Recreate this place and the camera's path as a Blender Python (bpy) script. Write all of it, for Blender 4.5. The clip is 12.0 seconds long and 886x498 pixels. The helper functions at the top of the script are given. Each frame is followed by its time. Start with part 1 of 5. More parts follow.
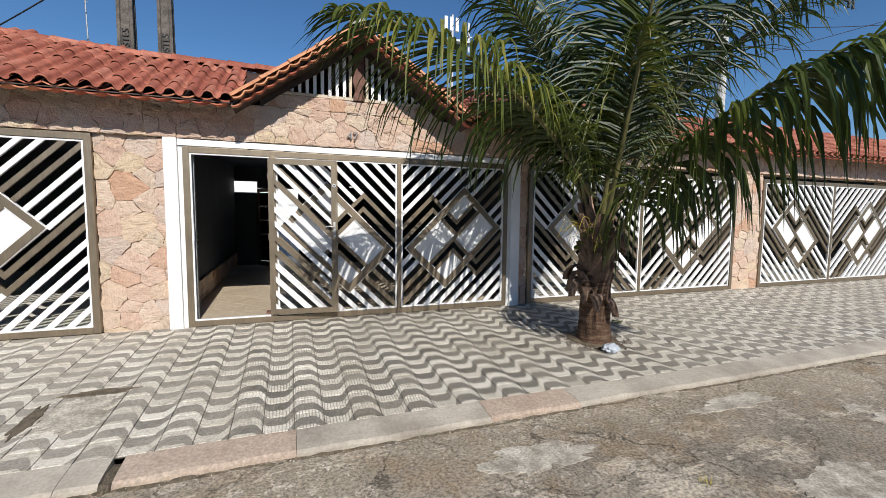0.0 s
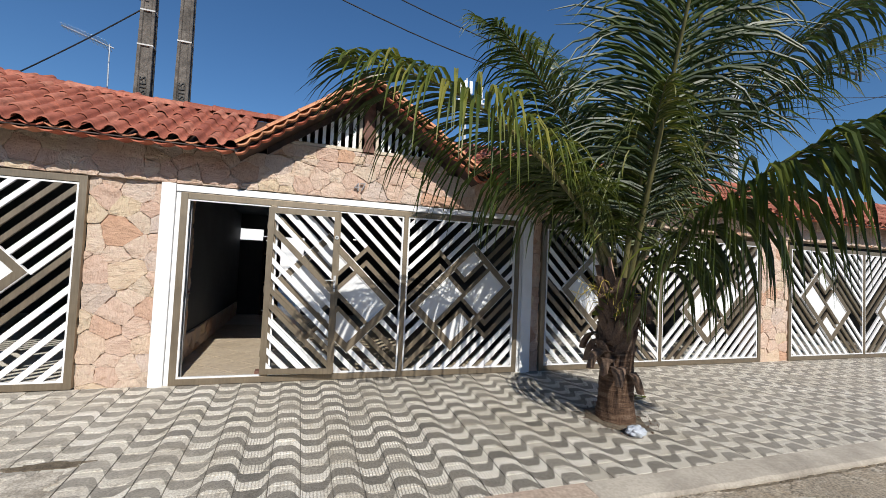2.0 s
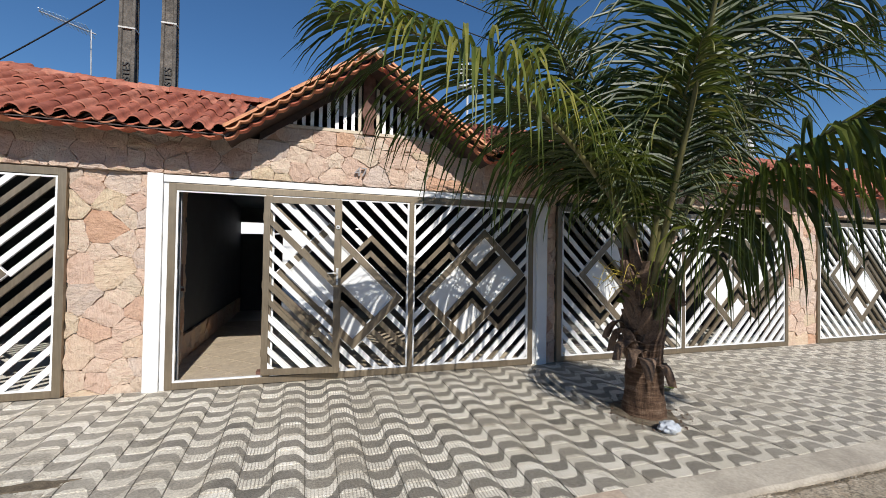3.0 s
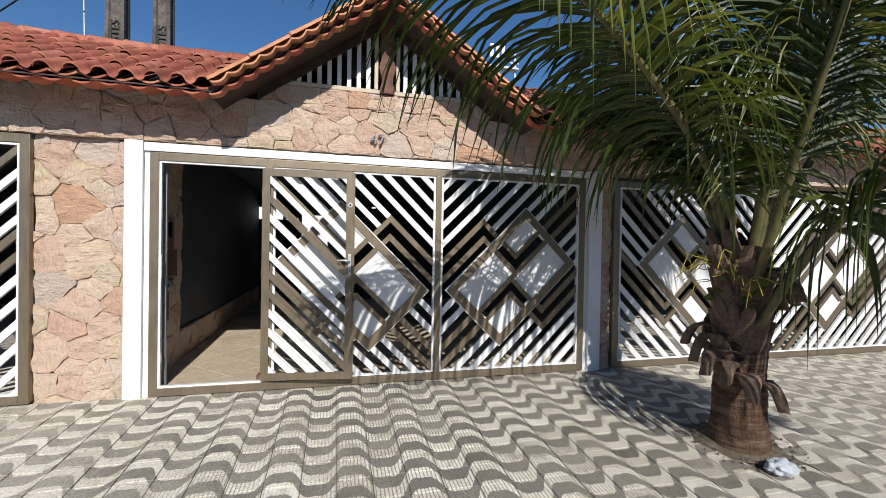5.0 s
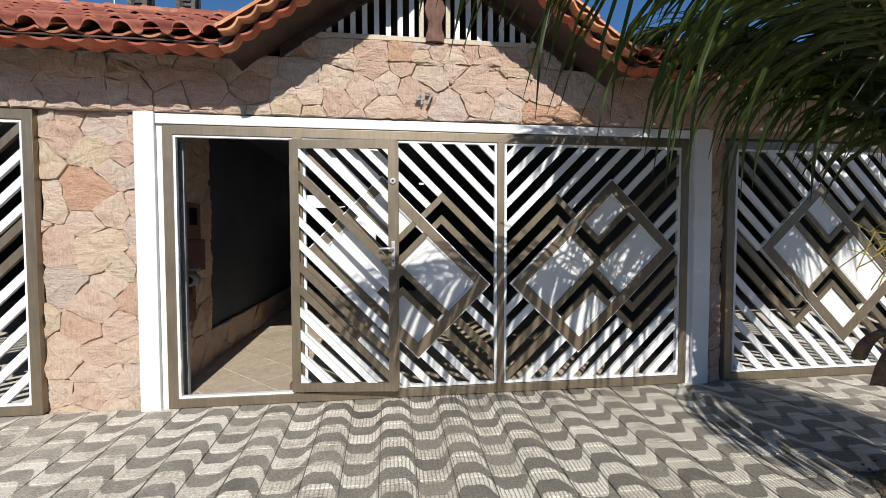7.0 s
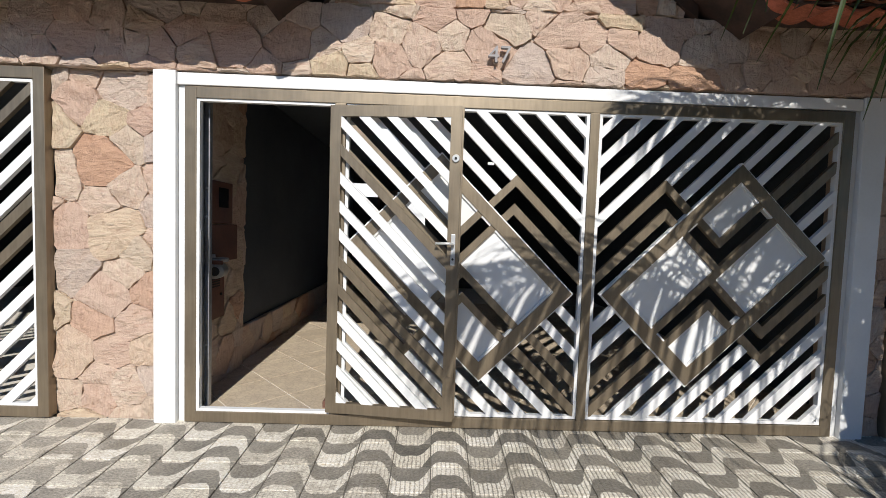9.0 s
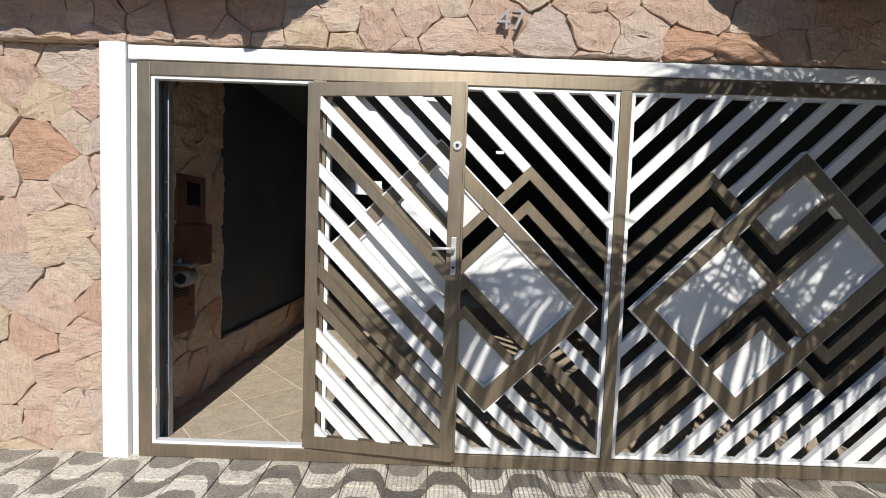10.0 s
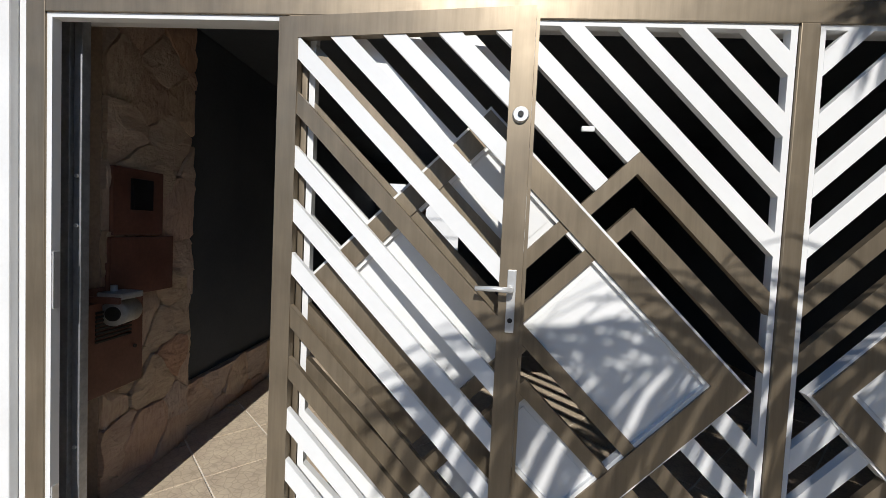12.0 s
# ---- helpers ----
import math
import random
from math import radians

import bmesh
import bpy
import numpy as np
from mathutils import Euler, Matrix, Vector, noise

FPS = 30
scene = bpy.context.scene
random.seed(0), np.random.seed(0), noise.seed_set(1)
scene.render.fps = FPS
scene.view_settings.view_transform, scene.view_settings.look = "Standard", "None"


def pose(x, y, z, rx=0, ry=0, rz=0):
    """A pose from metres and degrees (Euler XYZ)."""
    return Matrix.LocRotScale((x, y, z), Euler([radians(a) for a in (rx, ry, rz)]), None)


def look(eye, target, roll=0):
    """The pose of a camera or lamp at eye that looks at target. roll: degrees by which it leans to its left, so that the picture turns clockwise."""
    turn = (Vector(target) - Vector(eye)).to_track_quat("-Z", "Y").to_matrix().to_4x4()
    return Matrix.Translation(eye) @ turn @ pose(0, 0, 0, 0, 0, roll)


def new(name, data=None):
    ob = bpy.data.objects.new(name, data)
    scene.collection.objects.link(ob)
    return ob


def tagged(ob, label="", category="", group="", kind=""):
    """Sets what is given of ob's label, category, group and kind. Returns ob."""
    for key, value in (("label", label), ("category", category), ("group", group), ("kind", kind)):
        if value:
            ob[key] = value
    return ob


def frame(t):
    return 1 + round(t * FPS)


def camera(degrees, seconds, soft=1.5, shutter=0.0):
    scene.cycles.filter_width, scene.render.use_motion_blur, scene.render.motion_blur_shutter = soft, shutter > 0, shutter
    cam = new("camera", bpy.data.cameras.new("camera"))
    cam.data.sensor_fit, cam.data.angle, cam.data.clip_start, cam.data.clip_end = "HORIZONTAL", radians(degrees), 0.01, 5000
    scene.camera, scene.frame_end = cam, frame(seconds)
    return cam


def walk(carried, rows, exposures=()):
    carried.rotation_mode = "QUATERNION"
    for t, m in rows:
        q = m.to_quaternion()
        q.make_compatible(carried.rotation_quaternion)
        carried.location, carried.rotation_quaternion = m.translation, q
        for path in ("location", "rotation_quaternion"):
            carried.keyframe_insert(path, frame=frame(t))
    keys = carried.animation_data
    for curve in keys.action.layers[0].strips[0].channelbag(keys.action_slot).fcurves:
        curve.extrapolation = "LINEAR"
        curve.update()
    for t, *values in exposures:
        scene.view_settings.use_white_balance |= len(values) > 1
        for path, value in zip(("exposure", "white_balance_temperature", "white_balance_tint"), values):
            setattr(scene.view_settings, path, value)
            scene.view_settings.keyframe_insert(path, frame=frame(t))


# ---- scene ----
cam = camera(92.9, 12.0, 0.6)
PATH = [
    (0, (-1.463, -6.109, 1.468), (-0.784, -4.235, 1.306), 0.6),
    (0.5, (-1.44, -6.086, 1.496), (-0.745, -4.21, 1.493), 1.1),
    (1, (-1.361, -6.053, 1.495), (-0.669, -4.179, 1.593), 1.5),
    (1.5, (-1.321, -5.976, 1.482), (-0.652, -4.094, 1.593), 2.2),
    (2, (-1.326, -5.755, 1.528), (-0.688, -3.861, 1.614), 2.6),
    (2.5, (-1.313, -5.592, 1.497), (-0.689, -3.694, 1.582), 1.9),
    (3, (-1.254, -5.377, 1.515), (-0.637, -3.475, 1.55), 0.9),
    (3.2, (-1.22, -5.293, 1.509), (-0.612, -3.388, 1.542), 1.0),
    (4.8, (-1.065, -4.585, 1.459), (-0.555, -2.651, 1.452), 1.3),
    (5, (-1.021, -4.486, 1.464), (-0.532, -2.547, 1.445), 1.0),
    (5.5, (-0.963, -4.284, 1.448), (-0.586, -2.32, 1.425), 1.2),
    (6, (-0.974, -4.073, 1.426), (-0.659, -2.098, 1.383), 1.5),
    (6.5, (-0.969, -3.885, 1.402), (-0.701, -1.903, 1.359), 0.6),
    (7, (-0.924, -3.649, 1.414), (-0.673, -1.666, 1.341), -0.1),
    (7.2, (-0.886, -3.566, 1.379), (-0.649, -1.58, 1.327), 0.3),
    (8.8, (-1.027, -2.982, 1.411), (-0.985, -0.985, 1.306), 1.8),
    (9, (-1.014, -2.911, 1.397), (-0.975, -0.914, 1.295), 1.9),
    (9.5, (-0.976, -2.684, 1.419), (-0.937, -0.687, 1.307), 1.9),
    (10, (-0.95, -2.441, 1.414), (-0.953, -0.444, 1.305), 2.0),
    (10.5, (-1.009, -2.201, 1.432), (-1.054, -0.204, 1.318), 2.0),
    (11, (-1.06, -1.995, 1.464), (-1.096, 0.001, 1.342), 0.8),
    (11.5, (-1.054, -1.748, 1.472), (-1.035, 0.248, 1.351), 0.4),
    (12, (-1.038, -1.515, 1.471), (-1.16, 0.48, 1.381), 2.7),
]
walk(cam, [(t, look(eye, target, roll)) for t, eye, target, roll in PATH],
     exposures=[(0, 0.0, 6230, 10), (7, -0.02, 6190, 10), (9, -0.05, 6210, 10), (10, -0.07, 6200, 10), (11, -0.11, 6180, 10), (12, -0.2, 6130, 10)])

# ---- world, sun ----
SUN_EL, SUN_DX = 37.0, -0.03           # height above the horizon; drift along the wall per metre towards it
world = bpy.data.worlds.new("sky")
scene.world = world
world.use_nodes = True
wn = world.node_tree
wn.nodes.clear()
sky = wn.nodes.new("ShaderNodeTexSky")
sky.sky_type, sky.sun_disc = "NISHITA", False
sky.sun_elevation, sky.sun_rotation = radians(SUN_EL), radians(182)
sky.air_density, sky.dust_density, sky.ozone_density = 1.0, 0.1, 5.0
bg = wn.nodes.new("ShaderNodeBackground")
bg.inputs["Strength"].default_value = 0.097
out = wn.nodes.new("ShaderNodeOutputWorld")
deep = wn.nodes.new("ShaderNodeHueSaturation")
deep.inputs["Saturation"].default_value = 1.12
wn.links.new(sky.outputs["Color"], deep.inputs["Color"])
wn.links.new(deep.outputs["Color"], bg.inputs["Color"])
wn.links.new(bg.outputs["Background"], out.inputs["Surface"])
sun_data = bpy.data.lights.new("sun", "SUN")
sun_data.energy, sun_data.angle, sun_data.color = 5.0, radians(0.53), (1.0, 0.935, 0.835)
sun = new("sun", sun_data)
sun.matrix_world = look((0, -30, 21), Vector((0, -30, 21)) + Vector((SUN_DX, 1.0, -math.tan(radians(SUN_EL)))))


# ---- materials ----
def shader(name):
    m = bpy.data.materials.new(name)
    m.use_nodes = True
    nt = m.node_tree
    return m, nt, nt.nodes["Principled BSDF"]


def node(nt, kind, **inputs):
    n = nt.nodes.new(kind)
    for key, value in inputs.items():
        n.inputs[key.replace("_", " ")].default_value = value
    return n


def ramp(nt, fac, stops):
    r = nt.nodes.new("ShaderNodeValToRGB")
    els = r.color_ramp.elements
    while len(els) < len(stops):
        els.new(0.5)
    for e, (p, c) in zip(els, stops):
        e.position, e.color = p, (*c, 1) if len(c) == 3 else c
    nt.links.new(fac, r.inputs["Fac"])
    return r.outputs["Color"]


def mixc(nt, fac, a, b, mode="MIX"):
    n = nt.nodes.new("ShaderNodeMix")
    n.data_type, n.blend_type = "RGBA", mode
    for sock, v in ((n.inputs["Factor"], fac), (n.inputs["A"], a), (n.inputs["B"], b)):
        if isinstance(v, (int, float)):
            sock.default_value = v
        elif isinstance(v, tuple):
            sock.default_value = (*v, 1)
        else:
            nt.links.new(v, sock)
    return n.outputs["Result"]


def maths(nt, op, a, b=None, clamp=False):
    n = nt.nodes.new("ShaderNodeMath")
    n.operation, n.use_clamp = op, clamp
    for sock, v in ((n.inputs[0], a), (n.inputs[1], b)):
        if v is None:
            continue
        if isinstance(v, (int, float)):
            sock.default_value = v
        else:
            nt.links.new(v, sock)
    return n.outputs[0]


def noise_out(nt, scale, detail=4.0, rough=0.55, coord=None, out="Fac"):
    n = node(nt, "ShaderNodeTexNoise", Scale=scale, Detail=detail, Roughness=rough)
    if coord is None:
        coord = place(nt)
    nt.links.new(coord, n.inputs["Vector"])
    return n.outputs[out]


def place(nt):
    return nt.nodes.new("ShaderNodeNewGeometry").outputs["Position"]


def stretched(nt, sx, sy, sz, rz=0.0):
    mp = nt.nodes.new("ShaderNodeMapping")
    mp.inputs["Scale"].default_value = (sx, sy, sz)
    mp.inputs["Rotation"].default_value = (0, 0, rz)
    nt.links.new(place(nt), mp.inputs["Vector"])
    return mp.outputs["Vector"]


def bump(nt, bsdf, height, strength=0.4, distance=0.01):
    b = node(nt, "ShaderNodeBump", Strength=strength, Distance=distance)
    nt.links.new(height, b.inputs["Height"])
    nt.links.new(b.outputs["Normal"], bsdf.inputs["Normal"])


def setp(bsdf, rough=0.6, metal=0.0, spec=0.5):
    bsdf.inputs["Roughness"].default_value = rough
    bsdf.inputs["Metallic"].default_value = metal
    bsdf.inputs["Specular IOR Level"].default_value = spec


def mottled(name, c1, c2, scale=3.0, fine=40.0, rough=0.6, metal=0.0, bumps=0.2, dist=0.004, speck=0.12):
    """A surface of two close colours, with broad stains and fine grain."""
    m, nt, b = shader(name)
    setp(b, rough, metal)
    broad = ramp(nt, noise_out(nt, scale, 5), [(0.32, c1), (0.68, c2)])
    grain = noise_out(nt, fine, 4, 0.65)
    col = mixc(nt, speck, broad, ramp(nt, grain, [(0.35, (0.05, 0.05, 0.05)), (0.65, (1, 1, 1))]), "OVERLAY")
    nt.links.new(col, b.inputs["Base Color"])
    bump(nt, b, grain, bumps, dist)
    return m


def make_stone():
    m, nt, b = shader("flagstone")
    setp(b, 0.85, 0, 0.25)
    rnd = nt.nodes.new("ShaderNodeObjectInfo").outputs["Random"]
    base = ramp(nt, rnd, [(0.0, (0.64, 0.475, 0.375)), (0.16, (0.57, 0.395, 0.31)), (0.30, (0.67, 0.52, 0.41)), (0.44, (0.61, 0.44, 0.35)),
                          (0.56, (0.64, 0.495, 0.35)), (0.68, (0.55, 0.445, 0.385)), (0.80, (0.66, 0.505, 0.405)), (0.92, (0.60, 0.42, 0.33)), (0.96, (0.52, 0.32, 0.215)), (1.0, (0.56, 0.36, 0.25))])
    broad = noise_out(nt, 6.0, 5)
    col = mixc(nt, maths(nt, "MULTIPLY", ramp(nt, broad, [(0.5, (0, 0, 0)), (0.72, (1, 1, 1))]), 0.30), base, (0.50, 0.32, 0.22))
    flat_grain, upright_grain = noise_out(nt, 1.0, 6, 0.7, stretched(nt, 12, 12, 60)), noise_out(nt, 1.0, 6, 0.7, stretched(nt, 60, 60, 12))
    way = ramp(nt, maths(nt, "FRACT", maths(nt, "MULTIPLY", rnd, 13.7)), [(0.44, (0, 0, 0)), (0.46, (1, 1, 1))])
    streak = maths(nt, "ADD", flat_grain, maths(nt, "MULTIPLY", maths(nt, "SUBTRACT", upright_grain, flat_grain), way))
    col = mixc(nt, 0.30, col, ramp(nt, streak, [(0.3, (0.30, 0.27, 0.25)), (0.58, (0.84, 0.81, 0.78))]), "OVERLAY")
    rust = ramp(nt, noise_out(nt, 9.0, 3), [(0.66, (0, 0, 0)), (0.76, (1, 1, 1))])
    col = mixc(nt, maths(nt, "MULTIPLY", rust, 0.35), col, (0.33, 0.15, 0.07))
    nt.links.new(col, b.inputs["Base Color"])
    rough = maths(nt, "ADD", maths(nt, "MULTIPLY", streak, 0.7), maths(nt, "MULTIPLY", noise_out(nt, 16, 7, 0.75), 1.5))
    bump(nt, b, rough, 0.8, 0.028)
    return m


def make_pavement():
    m, nt, b = shader("wave_tile")
    setp(b, 0.8, 0, 0.3)
    xyz = nt.nodes.new("ShaderNodeSeparateXYZ")
    warp = nt.nodes.new("ShaderNodeVectorMath")
    warp.operation = "MULTIPLY_ADD"
    nt.links.new(noise_out(nt, 9.0, 2, out="Color"), warp.inputs[0])
    warp.inputs[1].default_value = (0.016, 0.016, 0)
    chip = nt.nodes.new("ShaderNodeVectorMath")
    chip.operation = "MULTIPLY_ADD"
    nt.links.new(noise_out(nt, 70.0, 3, 0.7, out="Color"), chip.inputs[0])
    chip.inputs[1].default_value = (0.014, 0.014, 0)
    nt.links.new(place(nt), chip.inputs[2])
    nt.links.new(chip.outputs[0], warp.inputs[2])
    nt.links.new(warp.outputs[0], xyz.inputs[0])
    x, y = xyz.outputs["X"], xyz.outputs["Y"]
    s = maths(nt, "SINE", maths(nt, "MULTIPLY", maths(nt, "ADD", x, 0.998), math.pi / TILE))
    s2 = maths(nt, "MULTIPLY", s, maths(nt, "SUBTRACT", 1.8, maths(nt, "MULTIPLY", maths(nt, "MULTIPLY", s, s), 0.8)))
    v = maths(nt, "SUBTRACT", maths(nt, "ADD", y, 20 * TILE + 0.07), maths(nt, "MULTIPLY", s2, 0.088))
    f = maths(nt, "FRACT", maths(nt, "DIVIDE", v, TILE))
    tri = maths(nt, "ABSOLUTE", maths(nt, "SUBTRACT", f, 0.5))
    dark = ramp(nt, tri, [(0.235, (1, 1, 1)), (0.262, (0, 0, 0))])
    rnd = nt.nodes.new("ShaderNodeNewGeometry").outputs["Random Per Island"]
    rnd2 = nt.nodes.new("ShaderNodeObjectInfo").outputs["Random"]
    mixr = maths(nt, "FRACT", maths(nt, "ADD", rnd, rnd2))
    pale = ramp(nt, mixr, [(0, (0.60, 0.545, 0.445)), (0.35, (0.79, 0.73, 0.62)), (0.7, (0.66, 0.605, 0.51)), (1, (0.50, 0.455, 0.375))])
    grey = ramp(nt, mixr, [(0, (0.105, 0.097, 0.082)), (0.35, (0.21, 0.193, 0.163)), (0.7, (0.145, 0.133, 0.113)), (1, (0.25, 0.228, 0.19))])
    # fine ribs pressed into the pale part, worn off towards the low end of the street
    rib = maths(nt, "ABSOLUTE", maths(nt, "SUBTRACT", maths(nt, "FRACT", maths(nt, "DIVIDE", x, 0.0258)), 0.5))
    ribd = ramp(nt, rib, [(0.10, (1, 1, 1)), (0.18, (0, 0, 0))])
    worn = ramp(nt, maths(nt, "ADD", maths(nt, "MULTIPLY", x, 0.22), noise_out(nt, 1.6, 3)), [(0.0, (0, 0, 0)), (0.35, (1, 1, 1))])
    ribm = maths(nt, "MULTIPLY", ribd, maths(nt, "MULTIPLY", worn, 0.75))
    pale2 = mixc(nt, ribm, pale, (0.15, 0.14, 0.12))
    col = mixc(nt, dark, pale2, grey)
    soil = ramp(nt, noise_out(nt, 1.3, 6, 0.65), [(0.40, (0, 0, 0)), (0.75, (1, 1, 1))])
    col = mixc(nt, maths(nt, "MULTIPLY", soil, 0.58), col, (0.29, 0.255, 0.20))
    pale_wear = ramp(nt, maths(nt, "ADD", maths(nt, "MULTIPLY", x, -0.16), maths(nt, "MULTIPLY", noise_out(nt, 2.6, 5, 0.7), 0.9)), [(0.62, (0, 0, 0)), (1.1, (1, 1, 1))])
    col = mixc(nt, maths(nt, "MULTIPLY", pale_wear, 0.40), col, (0.50, 0.46, 0.39))
    far_wear = ramp(nt, maths(nt, "ADD", maths(nt, "MULTIPLY", x, 0.14), maths(nt, "MULTIPLY", noise_out(nt, 1.9, 6, 0.7), 0.9)), [(0.75, (0, 0, 0)), (1.25, (1, 1, 1))])
    col = mixc(nt, maths(nt, "MULTIPLY", far_wear, 0.28), col, (0.47, 0.43, 0.37))
    blot = ramp(nt, noise_out(nt, 5.5, 6, 0.75), [(0.52, (0, 0, 0)), (0.66, (1, 1, 1))])
    col = mixc(nt, maths(nt, "MULTIPLY", blot, 0.58), col, (0.20, 0.175, 0.135))
    grain = noise_out(nt, 1.0, 5, 0.7, stretched(nt, 60, 190, 60))
    col = mixc(nt, 0.6, col, ramp(nt, grain, [(0.32, (0.08, 0.08, 0.08)), (0.62, (0.9, 0.9, 0.9))]), "OVERLAY")
    pits = ramp(nt, noise_out(nt, 85, 3, 0.8), [(0.58, (0, 0, 0)), (0.66, (1, 1, 1))])
    col = mixc(nt, maths(nt, "MULTIPLY", pits, 0.55), col, (0.11, 0.098, 0.078))
    nt.links.new(col, b.inputs["Base Color"])
    h = maths(nt, "SUBTRACT", maths(nt, "MULTIPLY", grain, 0.5), maths(nt, "MULTIPLY", ribm, 0.8))
    bump(nt, b, h, 0.7, 0.006)
    return m


def make_road():
    m, nt, b = shader("worn_asphalt")
    setp(b, 0.88, 0, 0.25)
    vor = node(nt, "ShaderNodeTexVoronoi", Scale=1.05)
    vor.feature = "DISTANCE_TO_EDGE"
    wv = nt.nodes.new("ShaderNodeVectorMath")
    wv.operation = "MULTIPLY_ADD"
    nt.links.new(noise_out(nt, 5.0, 6, 0.7, out="Color"), wv.inputs[0])
    wv.inputs[1].default_value = (0.42, 0.42, 0)
    nt.links.new(place(nt), wv.inputs[2])
    nt.links.new(wv.outputs[0], vor.inputs["Vector"])
    crack = ramp(nt, vor.outputs["Distance"], [(0.0015, (1, 1, 1)), (0.008, (0, 0, 0))])
    n1 = noise_out(nt, 0.9, 7, 0.62)
    sep = nt.nodes.new("ShaderNodeSeparateXYZ")
    nt.links.new(place(nt), sep.inputs[0])
    verge = ramp(nt, maths(nt, "ADD", maths(nt, "ADD", sep.outputs["Y"], 4.15), maths(nt, "MULTIPLY", maths(nt, "SUBTRACT", n1, 0.5), 1.9)), [(0.15, (0, 0, 0)), (0.75, (1, 1, 1))])
    base = ramp(nt, n1, [(0.36, (0.15, 0.132, 0.108)), (0.5, (0.215, 0.188, 0.152)), (0.62, (0.30, 0.262, 0.208))])
    base = mixc(nt, maths(nt, "MULTIPLY", verge, 0.6), base, (0.36, 0.305, 0.23))
    cement = ramp(nt, noise_out(nt, 1.7, 7, 0.7, stretched(nt, 1, 1.7, 1)), [(0.55, (0, 0, 0)), (0.61, (1, 1, 1))])
    col = mixc(nt, maths(nt, "MULTIPLY", cement, 0.75), base, (0.50, 0.44, 0.35))
    worn = maths(nt, "MULTIPLY", ramp(nt, noise_out(nt, 6.5, 8, 0.78, stretched(nt, 1, 1.4, 1)), [(0.53, (0, 0, 0)), (0.57, (1, 1, 1))]), ramp(nt, noise_out(nt, 1.3, 4), [(0.42, (0, 0, 0)), (0.58, (1, 1, 1))]))
    col = mixc(nt, maths(nt, "MULTIPLY", worn, 0.7), col, (0.56, 0.50, 0.41))
    earth = ramp(nt, noise_out(nt, 2.3, 7, 0.72), [(0.50, (0, 0, 0)), (0.66, (1, 1, 1))])
    col = mixc(nt, maths(nt, "MULTIPLY", earth, 0.55), col, (0.25, 0.175, 0.10))
    grit = noise_out(nt, 42, 5, 0.8)
    col = mixc(nt, 0.55, col, ramp(nt, grit, [(0.38, (0.02, 0.02, 0.02)), (0.58, (0.97, 0.95, 0.92))]), "OVERLAY")
    moss = ramp(nt, noise_out(nt, 3.4, 5), [(0.62, (0, 0, 0)), (0.72, (1, 1, 1))])
    col = mixc(nt, maths(nt, "MULTIPLY", moss, 0.4), col, (0.13, 0.12, 0.055))
    col = mixc(nt, maths(nt, "MULTIPLY", maths(nt, "MULTIPLY", crack, ramp(nt, noise_out(nt, 1.1, 4), [(0.45, (0, 0, 0)), (0.6, (1, 1, 1))])), 0.75), col, (0.05, 0.044, 0.03))
    nt.links.new(col, b.inputs["Base Color"])
    h = maths(nt, "SUBTRACT", maths(nt, "ADD", maths(nt, "MULTIPLY", grit, 0.5), maths(nt, "MULTIPLY", cement, 0.5)), crack)
    bump(nt, b, h, 0.8, 0.014)
    return m


def make_tile(name, c1, c2, c3):
    m, nt, b = shader(name)
    setp(b, 0.72, 0, 0.3)
    a = nt.nodes.new("ShaderNodeObjectInfo").outputs["Random"]
    i = nt.nodes.new("ShaderNodeNewGeometry").outputs["Random Per Island"]
    base = ramp(nt, maths(nt, "FRACT", maths(nt, "ADD", a, i)), [(0, c1), (0.5, c2), (1, c3)])
    soot = ramp(nt, noise_out(nt, 7, 7, 0.75), [(0.44, (0, 0, 0)), (0.66, (1, 1, 1))])
    col = mixc(nt, maths(nt, "MULTIPLY", soot, 0.62), base, tuple(0.35 * v for v in c1))
    grain = noise_out(nt, 60, 4, 0.7)
    col = mixc(nt, 0.25, col, ramp(nt, grain, [(0.3, (0.2, 0.2, 0.2)), (0.7, (0.8, 0.8, 0.8))]), "OVERLAY")
    nt.links.new(col, b.inputs["Base Color"])
    bump(nt, b, grain, 0.3, 0.004)
    return m


def make_leaf(name, c1, c2, c3):
    m, nt, b = shader(name)
    setp(b, 0.42, 0, 0.5)
    i = nt.nodes.new("ShaderNodeNewGeometry").outputs["Random Per Island"]
    col = ramp(nt, i, [(0, c1), (0.6, c2), (1, c3)])
    col = mixc(nt, 0.3, col, ramp(nt, noise_out(nt, 7, 4), [(0.35, (0.25, 0.25, 0.2)), (0.65, (0.8, 0.8, 0.6))]), "OVERLAY")
    nt.links.new(col, b.inputs["Base Color"])
    tr = nt.nodes.new("ShaderNodeBsdfTranslucent")
    nt.links.new(mixc(nt, 0.5, col, (0.16, 0.20, 0.02)), tr.inputs["Color"])
    mx = nt.nodes.new("ShaderNodeMixShader")
    mx.inputs[0].default_value = 0.32
    nt.links.new(b.outputs[0], mx.inputs[1])
    nt.links.new(tr.outputs[0], mx.inputs[2])
    nt.links.new(mx.outputs[0], nt.nodes["Material Output"].inputs["Surface"])
    return m


